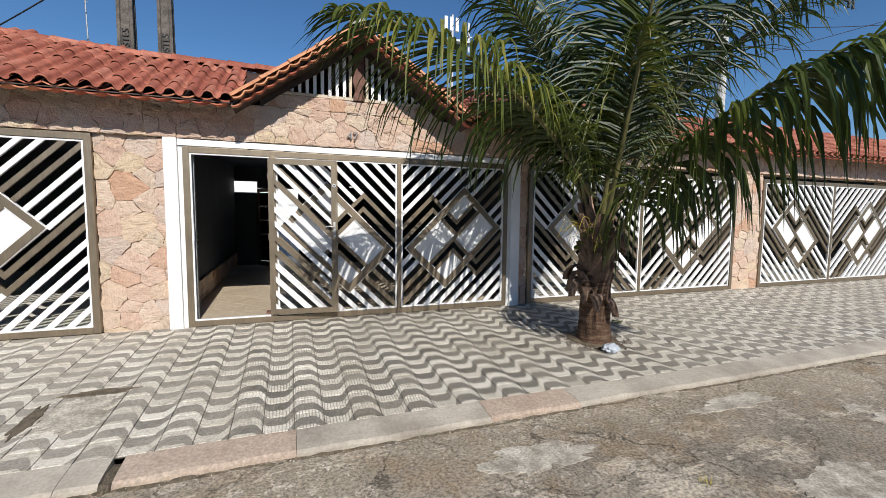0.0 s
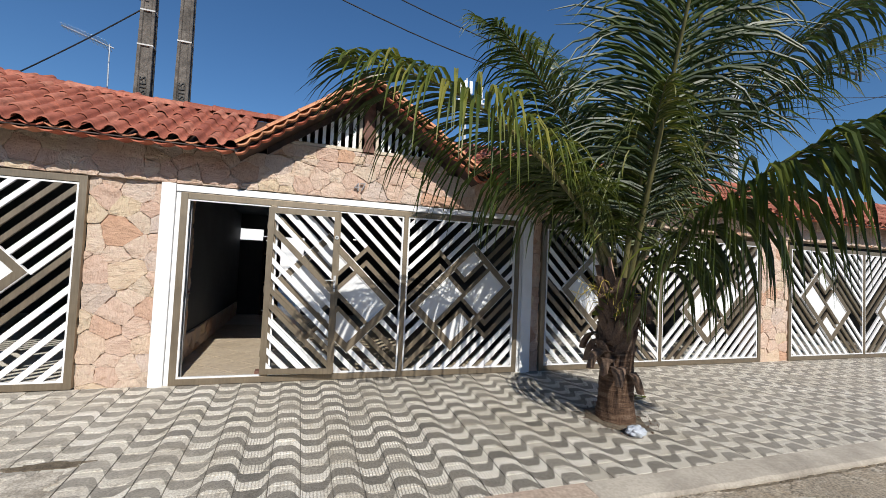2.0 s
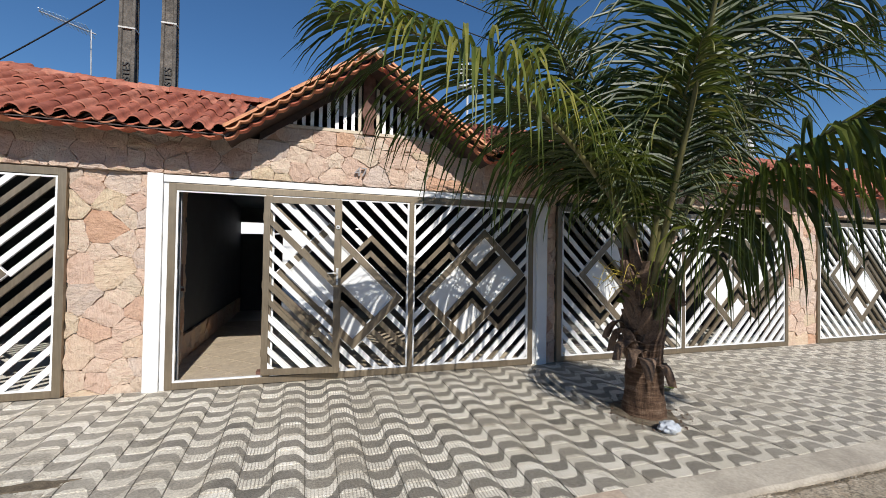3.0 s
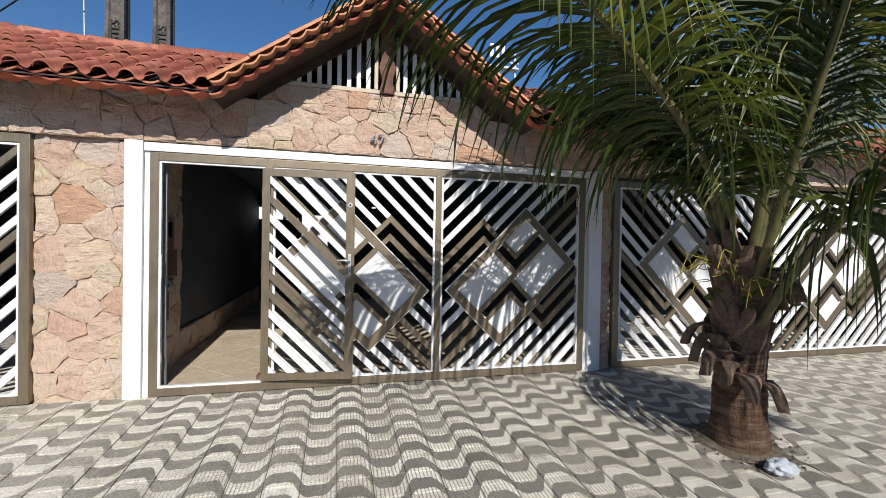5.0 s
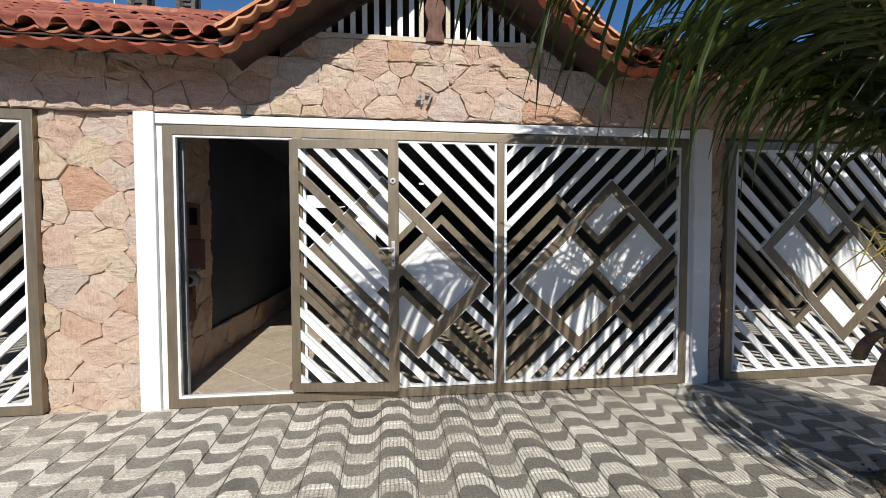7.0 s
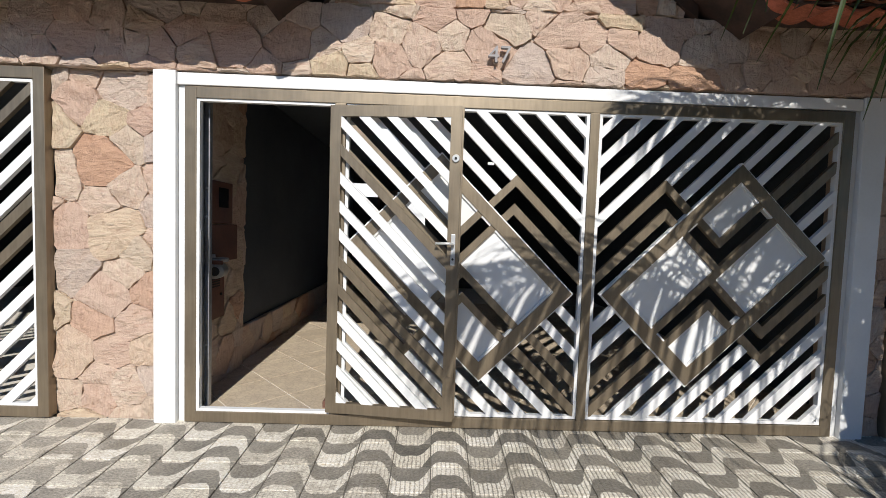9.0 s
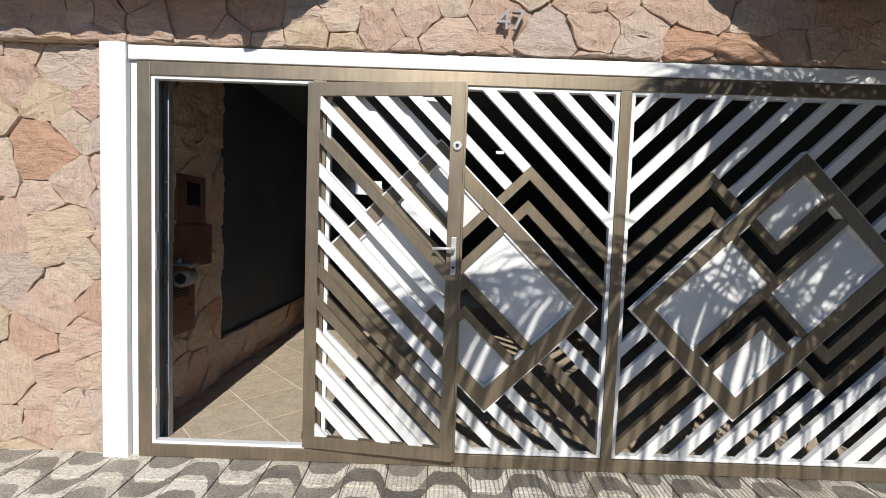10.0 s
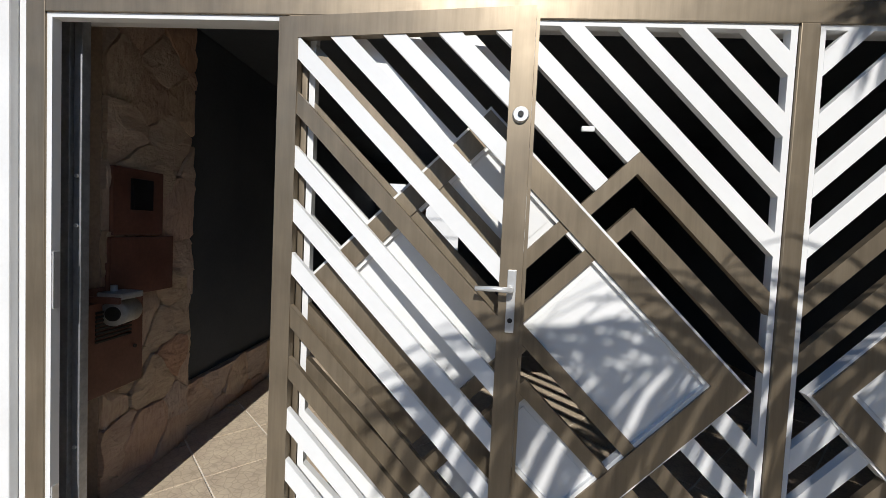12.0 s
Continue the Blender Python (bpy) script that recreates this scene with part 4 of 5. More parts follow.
# ---- gable over the gate ----
gable = thing("gable_roof", "small orange-tiled gable roof over the driveway gate", "roof", kind="structure")
FOOT = 2.785
half = (RIDGE_Z - FOOT) / GABLE
for sgn in (-1, 1):
    xe, ze = RIDGE_X + sgn * half, FOOT
    bm = bmesh.new()
    q = [(RIDGE_X, -0.49, RIDGE_Z - 0.06), (xe, -0.49, ze - 0.06), (xe, 2.4, ze - 0.06), (RIDGE_X, 2.4, RIDGE_Z - 0.06)]
    lo = [bm.verts.new(v) for v in q]
    hi = [bm.verts.new((v[0], v[1], v[2] + 0.035)) for v in q]
    bm.faces.new(lo)
    bm.faces.new(hi[::-1])
    for i in range(4):
        bm.faces.new((lo[i], lo[(i + 1) % 4], hi[(i + 1) % 4], hi[i]))
    part("roof_boards", bm, DARK_WOOD, gable, "dark wooden boards under the gable tiles")
    # courses of barrel tiles on the slope
    a = math.atan(GABLE)
    slope_len = half / math.cos(a)
    cap = half_round(0.46, 0.115, ORANGE_TILE, "verge_tile", 0.016, 0.55)
    edge = scallop(0.155, 0.11, 0.030, ORANGE_TILE, "verge_edge_tile")
    edge2 = scallop(0.155, 0.09, 0.026, EAVE_TILE, "verge_edge_tile")
    down = Vector((sgn * math.cos(a), 0, -math.sin(a)))
    side_v = Vector((0, 1, 0))
    norm = Vector((sgn * math.sin(a), 0, math.cos(a)))
    n = int(slope_len / 0.40) + 1
    for i in range(n):
        s = slope_len - 0.40 * i - 0.02
        if s < 0.36:
            continue
        p = Vector((RIDGE_X, -0.462, RIDGE_Z)) + down * s + norm * 0.012
        o = new("verge_tile", cap)
        o.parent = gable
        yv = -down
        xv = yv.cross(norm)
        o.matrix_basis = Matrix.Translation(p) @ Matrix((xv, yv, norm)).transposed().to_4x4()
    for lay, (mesh, dn, dy) in enumerate(((edge, 0.004, -0.572), (edge2, -0.050, -0.50))):
        for i in range(int(slope_len / 0.155) + 1):
            s = 0.155 * (i + 0.5) + (0.07 if lay else 0.0)
            if s > slope_len + 0.03:
                continue
            p = Vector((RIDGE_X, dy, RIDGE_Z)) + down * s + norm * dn
            o = new("verge_edge_tile", mesh)
            o.parent = gable
            xv = down * sgn
            o.matrix_basis = Matrix.Translation(p) @ Matrix((xv, side_v, xv.cross(side_v))).transposed().to_4x4()
    gable_tile = barrel_tile(0.40, PITCH, 0.058, ORANGE_TILE)
    for i in range(9):
        for j in range(int(slope_len / COURSE) + 1):
            s = slope_len - COURSE * j
            p = Vector((RIDGE_X, -0.26 + PITCH * i, RIDGE_Z)) + down * s + norm * 0.0
            o = new("gable_tile", gable_tile)
            o.parent = gable
            yv = -down
            xv = yv.cross(norm)
            o.matrix_basis = Matrix.Translation(p) @ Matrix((xv, yv, norm)).transposed().to_4x4()
    # rafter on the wall plane
    bm = bmesh.new()
    w = 0.085
    poly = [(RIDGE_X, RIDGE_Z - 0.065), (RIDGE_X + sgn * (half - 0.30), FOOT - 0.065 + 0.30 * GABLE), (RIDGE_X + sgn * (half - 0.30), FOOT - 0.065 - w + 0.30 * GABLE), (RIDGE_X, RIDGE_Z - 0.065 - w)]
    part("rafter", slab(bm, poly, -0.05, 0.03), DARK_WOOD, gable, "dark wooden rafter")
bm = bmesh.new()
bmesh.ops.create_icosphere(bm, subdivisions=3, radius=1)
for v in bm.verts:
    n = 1 + 0.35 * noise.noise(v.co * 2)
    v.co = Vector((RIDGE_X + 0.13 * v.co.x * n, -0.50 + 0.06 * v.co.y * n, RIDGE_Z + 0.015 + 0.055 * v.co.z * n - 0.25 * abs(0.13 * v.co.x)))
part("mortar_dab", bm, CEMENT, gable, "pale mortar dabbed under the ridge end", True)
o = new("ridge_tile", half_round(0.5, 0.10, ORANGE_TILE, "ridge_tile"))
o.parent, o.matrix_basis = gable, Matrix.Translation((RIDGE_X, -0.46, RIDGE_Z - 0.03))
for i in range(1, 6):
    o2 = new("ridge_tile", o.data)
    o2.parent, o2.matrix_basis = gable, Matrix.Translation((RIDGE_X, -0.46 + 0.42 * i, RIDGE_Z - 0.03))

# slatted infill of the gable
infill = thing("gable_vent", "slatted gable infill of white boards around a carved wooden post", "vent", kind="structure")
part("sill_board", box(bmesh.new(), -1.66, 0.60, -0.03, 0.05, 3.034, 3.075, 0.004), CREAM, infill, "cream sill board")
for x0, x1 in ((RIDGE_X - 0.115, RIDGE_X - 0.078), (RIDGE_X + 0.112, RIDGE_X + 0.15)):
    part("jamb_board", box(bmesh.new(), x0, x1, -0.032, 0.03, 3.076, RIDGE_Z - 0.16 - GABLE * 0.10), CREAM, infill, "cream upright board")
k = 0
for sgn in (-1, 1):
    for i in range(10):
        x = RIDGE_X + 0.018 + sgn * (0.195 + 0.098 * i)
        top = RIDGE_Z - 0.155 - GABLE * (abs(x - RIDGE_X) - 0.02)
        if top < 3.09:
            continue
        part("slat", box(bmesh.new(), x - 0.021, x + 0.021, -0.012, 0.014, 3.0755, top + 0.05), WHITE, infill)
bm = bmesh.new()
prof = [(0.0, 0.078), (0.05, 0.078), (0.10, 0.06), (0.16, 0.055), (0.22, 0.075), (0.27, 0.088), (0.32, 0.075), (0.37, 0.06), (0.44, 0.072), (0.80, 0.072)]
rings = []
for dz, w in prof:
    rings.append([bm.verts.new((RIDGE_X + 0.017 + sx * w, y, 3.034 + dz)) for sx, y in ((-1, -0.055), (-0.4, -0.07), (0.4, -0.07), (1, -0.055), (1, 0.03), (-1, 0.03))])
for a, b in zip(rings, rings[1:]):
    for i in range(6):
        bm.faces.new((a[i], a[(i + 1) % 6], b[(i + 1) % 6], b[i]))
bm.faces.new(rings[0][::-1])
bm.faces.new(rings[-1])
part("king_post", bm, RED_WOOD, infill, "carved weathered reddish wooden post")
# added dark sheet that stands for the shade behind the slats
wall("wall_gable_backing", "dark backing added to stand for shade behind the gable vent", -2.1, 1.0, 1.2, 1.24, 2.77, 3.60, DARK_WOOD)


# ---- inside the garage ----
def lock_motor():
    t = thing("gate_lock", "grey electric gate lock with round housing beside the stone pilaster", "lock", at=(0, 0, 0))
    part("bracket", boxes([(-2.800, -2.62, 0.30, 0.315, 1.06, 1.09), (-2.800, -2.785, 0.28, 0.45, 0.95, 1.12)], 0.002), BROWN_STEEL, t, "dark steel bracket")
    part("housing", tube(bmesh.new(), [(-2.735, 0.50, 1.0), (-2.722, 0.40, 0.997), (-2.718, 0.38, 0.996)], 0.062, 0.060, 24), GREY_PLASTIC, t, "round grey housing", True)
    part("grille", tube(bmesh.new(), [(-2.7175, 0.3795, 0.996), (-2.7165, 0.372, 0.996)], 0.036, 0.034, 20), BLACK, t, "dark round grille")
    part("cover", boxes([(-2.79, -2.66, 0.36, 0.50, 1.066, 1.10)], 0.012), GREY_PLASTIC, t, "grey rounded cover")
    part("knob", tube(bmesh.new(), [(-2.75, 0.42, 1.10), (-2.75, 0.42, 1.128)], 0.016, 0.014, 12), CHROME, t, "steel knob")


lock_motor()


def meter_box():
    t = thing("meter_box", "brown painted steel meter cabinet on the stone pilaster", "meter box", at=(0, 0, 0))
    part("upper_door", boxes([(-2.79, -2.765, 0.43, 0.76, 1.37, 1.71)], 0.004), BROWN_STEEL, t)
    part("window", boxes([(-2.7645, -2.760, 0.53, 0.68, 1.50, 1.66)]), METER_GLASS, t, "small dark glass window")
    part("middle_door", boxes([(-2.79, -2.760, 0.41, 0.84, 1.06, 1.362)], 0.004), BROWN_STEEL, t)
    low = part("lower_door", boxes([(-2.79, -2.762, 0.27, 0.62, 0.60, 1.05)], 0.004), BROWN_STEEL, t)
    for i in range(8):
        part("louvre", boxes([(-2.7615, -2.757, 0.33, 0.54, 0.86 + 0.02 * i, 0.871 + 0.02 * i)]), BLACK, low)
    part("lock", tube(bmesh.new(), [(-2.762, 0.565, 0.79), (-2.755, 0.565, 0.79)], 0.010, None, 12), BLACK, t, "dark cabinet lock")


meter_box()
rail = thing("gate_rail", "grey steel upright rail inside the gate", "rail")
part("channel", boxes([(-2.705, -2.655, 0.09, 0.17, 0.05, 2.6)], 0.003), ANTENNA, rail)
part("guide_bar", boxes([(-2.645, -2.612, 0.10, 0.14, 0.05, 2.6)], 0.003), ANTENNA, rail)
for z in (0.5, 1.42, 1.62, 2.3):
    part("bolt", tube(bmesh.new(), [(-2.628, 0.0995, z), (-2.628, 0.092, z)], 0.008, None, 8), CHROME, rail)


def inner_door():
    t = thing("inner_door", "dark wooden house door with glazed panes, standing open", "door", at=(-2.27, 6.45, 0.05))
    for r in ((0, 0.09, -0.04, 0, 0, 2.08), (0.71, 0.80, -0.04, 0, 0, 2.08), (0.09, 0.71, -0.04, 0, 1.98, 2.08), (0.09, 0.71, -0.04, 0, 0, 0.12)):
        part("rail", box(bmesh.new(), *r, 0.004), RED_WOOD, t)
    for i in range(5):
        z = 0.12 + 0.372 * i
        part("pane", box(bmesh.new(), 0.091, 0.709, -0.024, -0.018, z + 0.02, z + 0.35), METER_GLASS, t, "dark glass pane")
        if i:
            part("muntin", box(bmesh.new(), 0.09, 0.71, -0.035, -0.006, z - 0.02, z + 0.02), RED_WOOD, t)
    t.matrix_basis = pose(-2.27, 6.46, 0.046, 0, 0, -55)


inner_door()

# ---- street poles, aerials, cables ----
def concrete_pole(x, y, top, w0, w1, bands):
    t = thing("utility_pole", "weathered concrete utility pole with moulded lettering", "utility pole", group="poles behind the roof", at=(x, y, 0))
    bm = bmesh.new()
    rings = []
    for i in range(17):
        f = i / 16
        w, d = w0 + (w1 - w0) * f, 0.8 * (w0 + (w1 - w0) * f)
        z = top * f
        prof = [(-1, -1), (-0.62, -1), (-0.5, -0.72), (0.5, -0.72), (0.62, -1), (1, -1), (1, -0.5), (0.78, -0.4), (0.78, 0.4), (1, 0.5), (1, 1), (-1, 1), (-1, 0.5), (-0.78, 0.4), (-0.78, -0.4), (-1, -0.5)]
        rings.append([bm.verts.new((px * w / 2 * (1 + 0.02 * noise.noise((px, z, 3))), py * d / 2, z)) for px, py in prof])
    for a, b in zip(rings, rings[1:]):
        for i in range(16):
            bm.faces.new((a[i], a[(i + 1) % 16], b[(i + 1) % 16], b[i]))
    bm.faces.new(rings[-1])
    part("shaft", bm, POLE, t)
    for z in bands:
        w = w0 + (w1 - w0) * z / top + 0.008
        part("strap", boxes([(-w / 2, w / 2, -0.4 * w - 0.002, 0.4 * w, z, z + 0.022)]), PALE_POLE, t, "pale metal strap")
    word = bpy.data.curves.new("lettering", "FONT")
    word.body, word.size, word.extrude = "POSTES", 0.13, 0.004
    word.materials.append(BLACK)
    o = tagged(new("lettering", word), "dark moulded letters")
    o.parent = t
    o.matrix_basis = Matrix.Translation((0.045, -0.4 * (w0 - 0.04) * 0.76 - 0.002, 3.72)) @ Euler((radians(90), 0, 0)).to_matrix().to_4x4() @ Matrix.Rotation(radians(90), 4, "Z")
    return t


concrete_pole(-3.695, 1.60, 8.6, 0.27, 0.135, (4.62, 5.15))
concrete_pole(-3.19, 1.60, 8.6, 0.255, 0.13, (4.78,))

t = thing("tv_aerial", "thin aluminium television aerial on the far roof", "antenna", at=(-4.5, 2.5, 2.9))
part("mast", tube(bmesh.new(), [(0, 0, 0), (0.015, 0, 1.0), (-0.005, 0, 2.05)], 0.012, 0.012, 8), ANTENNA, t)
part("boom", tube(bmesh.new(), [(0.06, 0, 1.99), (-0.66, 0, 2.22)], 0.011, None, 8), ANTENNA, t)
bm = bmesh.new()
for i in range(14):
    f = i / 13
    l = 0.10 + 0.10 * f
    c = Vector((-0.64 + 0.62 * f, 0, 2.214 - 0.198 * f))
    tube(bm, [c + Vector((0.02, -l, 0.01)), c + Vector((-0.02, l, -0.01))], 0.005, None, 5)
part("elements", bm, ANTENNA, t, "short aluminium rods")

t = thing("telecom_mast", "distant white telecom mast with panel antennas above the roofs", "antenna", at=(10.4, 25, 0))
part("mast", tube(bmesh.new(), [(0, 0, 0), (0, 0, 16.6)], 0.16, 0.07, 8), PALE_POLE, t)
for dx in (-0.55, -0.1, 0.35):
    part("panel_antenna", boxes([(dx - 0.13, dx + 0.13, -0.1, 0.1, 15.4, 16.4)], 0.02), WHITE, t)
part("platform", boxes([(-0.8, 1.5, -0.3, 0.3, 14.6, 14.75), (1.25, 1.4, -0.05, 0.05, 14.0, 16.2), (0.9, 1.6, -0.05, 0.05, 15.1, 15.2)]), ANTENNA, t)

tagged(part("pale_post", tube(bmesh.new(), [(13.0, 5.0, 0), (13.0, 5.0, 8.6)], 0.17, 0.13, 14), PALE_POLE), "pale concrete post behind the palm", "post")


def cable(a, b, sag, r=0.012, label="black overhead cable slung between poles", n=24):
    a, b = Vector(a), Vector(b)
    pts = [a.lerp(b, i / n) - Vector((0, 0, sag * 4 * (i / n) * (1 - i / n))) for i in range(n + 1)]
    return tagged(part("cable", tube(bmesh.new(), pts, r, None, 6), BLACK, None, "", True), label, "cable", group="overhead cables")


cable((-3.69, 1.60, 6.95), (13.0, 5.0, 7.7), 1.15)
cable((-3.19, 1.60, 7.35), (13.0, 5.0, 8.3), 1.10)
cable((-3.69, 1.55, 5.25), (-8.0, 3.0, 2.9), 0.15, 0.010, "black service cable from pole to roof")
cable((-3.69, 1.55, 5.30), (-9.5, 1.5, 6.4), 0.2, 0.010, "black service cable from pole")
concrete_pole(-9.55, 1.5, 8.6, 0.27, 0.135, ())
concrete_pole(24.0, 2.0, 12.0, 0.30, 0.15, ())
cable((13.0, 5.0, 8.4), (24.0, 2.0, 11.2), 0.25)
cable((13.0, 5.0, 8.2), (24.0, 2.0, 9.3), 0.30)
cable((13.0, 5.0, 8.55), (24.0, 2.0, 11.8), 0.1)
cable((13.0, 5.0, 7.6), (24.0, 2.0, 8.6), 0.5)
cable((13.0, 5.0, 6.9), (24.0, 2.0, 10.4), 0.15)
t = thing("line_insulator", "dark insulators hanging on the power lines", "insulator", at=(17.0, 3.9, 9.32))
part("arm", boxes([(-0.35, 1.0, -0.03, 0.03, -0.03, 0.03)], 0.01), BLACK, t)
for dx in (-0.2, 0.1, 0.7, 0.95):
    part("insulator", tube(bmesh.new(), [(dx, 0, -0.22), (dx, 0, 0.0), (dx, 0, 0.14)], 0.05, 0.03, 8), BLACK, t)

# ---- palm ----
PALM = Vector((2.23, -1.71, 0))


def palm_trunk(parent):
    bm = bmesh.new()
    rings = []
    n, sides = 46, 22
    for i in range(n + 1):
        f = i / n
        z = -0.22 + 1.72 * f
        r = 0.205 - 0.035 * min(1, f * 1.6) + 0.03 * math.exp(-((f - 0.02) * 9) ** 2) + 0.008 * math.sin(z * 2 * math.pi / 0.075)
        lean = 0.03 * f
        rings.append([bm.verts.new((PALM.x + lean + (r + 0.014 * noise.noise((3 * math.cos(t), 3 * math.sin(t), z * 5))) * math.cos(t), PALM.y + (r + 0.014 * noise.noise((3 * math.cos(t), 3 * math.sin(t), z * 5))) * math.sin(t), z)) for t in (2 * math.pi * k / sides for k in range(sides))])
    for a, b in zip(rings, rings[1:]):
        for k in range(sides):
            bm.faces.new((a[k], a[(k + 1) % sides], b[(k + 1) % sides], b[k]))
    bm.faces.new(rings[-1])
    part("trunk", bm, BARK, parent, "brown ringed palm trunk", True)
    rng = random.Random(11)
    for i in range(62):                    # old leaf bases
        az = i * 2.4 + rng.uniform(-0.2, 0.2)
        z = 0.36 + 0.98 * i / 62
        out_d = Vector((math.cos(az), math.sin(az), 0))
        side = Vector((-math.sin(az), math.cos(az), 0))
        bm = bmesh.new()
        limp = i % 5 == 2                  # a torn husk that bends out and hangs
        L, w = rng.uniform(0.24, 0.38), rng.uniform(0.08, 0.14)
        curl = rng.uniform(0.14, 0.26) if limp else rng.uniform(-0.07, 0.05)
        rows = []
        for s in range(7):
            f = s / 6
            rise = L * (0.9 * f - 1.45 * f * f) if limp else L * (0.1 + 0.95 * f)
            c = PALM + out_d * (0.165 + 0.09 * f + curl * f * (1.4 - 0.6 * f)) + Vector((0, 0, z + rise))
            ww = w * (1 - 0.7 * f ** 1.5) * (1 + 0.25 * rng.uniform(-1, 1) * f)
            rows.append([bm.verts.new(c + side * ww * g - out_d * (0.05 * abs(g) ** 2) + Vector((0, 0, rng.uniform(-0.012, 0.012) * f))) for g in (-1, -0.5, 0, 0.5, 1)] +
                        [bm.verts.new(c + side * ww * g - out_d * (0.05 * abs(g) ** 2 + 0.022)) for g in (1, 0.5, 0, -0.5, -1)])
        for a, b in zip(rows, rows[1:]):
            for q in range(10):
                bm.faces.new((a[q], a[(q + 1) % 10], b[(q + 1) % 10], b[q]))
        bm.faces.new(rows[0])
        bm.faces.new(rows[-1][::-1])
        part("leaf_base", bm, HUSK, parent, "" if i else "dry brown leaf base")
    for i, (az, el) in enumerate(((200, 70), (330, 62), (300, 75))):
        d = Vector((math.cos(radians(az)) * math.cos(radians(el)), math.sin(radians(az)) * math.cos(radians(el)), math.sin(radians(el))))
        p0 = PALM + Vector((0, 0, 1.15)) + d * 0.06
        part("sheath", tube(bmesh.new(), [p0, p0 + d * 0.3, p0 + d * 0.62 + Vector((0, 0, 0.02))], 0.05, 0.012, 8), PINK_HUSK, parent, "pale pinkish dry sheath", True)
    for i in range(26):                     # flower stalks
        az = radians(150 + rng.uniform(-70, 150))
        d = Vector((math.cos(az), math.sin(az), 0))
        p0 = PALM + d * 0.16 + Vector((0, 0, 1.10 + rng.uniform(0, 0.35)))
        l = rng.uniform(0.18, 0.38)
        pts = [p0 + d * l * f + Vector((rng.uniform(-0.02, 0.02), rng.uniform(-0.02, 0.02), 0.22 * f - 0.26 * f * f * rng.uniform(0.5, 1.6))) for f in (0, 0.25, 0.5, 0.75, 1)]
        part("flower_stalk", tube(bmesh.new(), pts, 0.006, 0.003, 5), YELLOW_STEM, parent)
    for i in range(12):                      # small broad leaves by the crown
        az = radians(170 + 14 * i)
        c = PALM + Vector((math.cos(az) * 0.27, math.sin(az) * 0.27, 1.08 + 0.07 * (i % 4)))
        bm = bmesh.new()
        v = [bm.verts.new(c + Vector((0.055 * math.cos(t + i), 0.02 * math.sin(t * 2), 0.035 * math.sin(t)))) for t in (q * math.pi / 4 for q in range(8))]
        bm.faces.new(v)
        part("small_leaf", bm, LEAF_YELLOW, parent, "small yellow-green leaf")


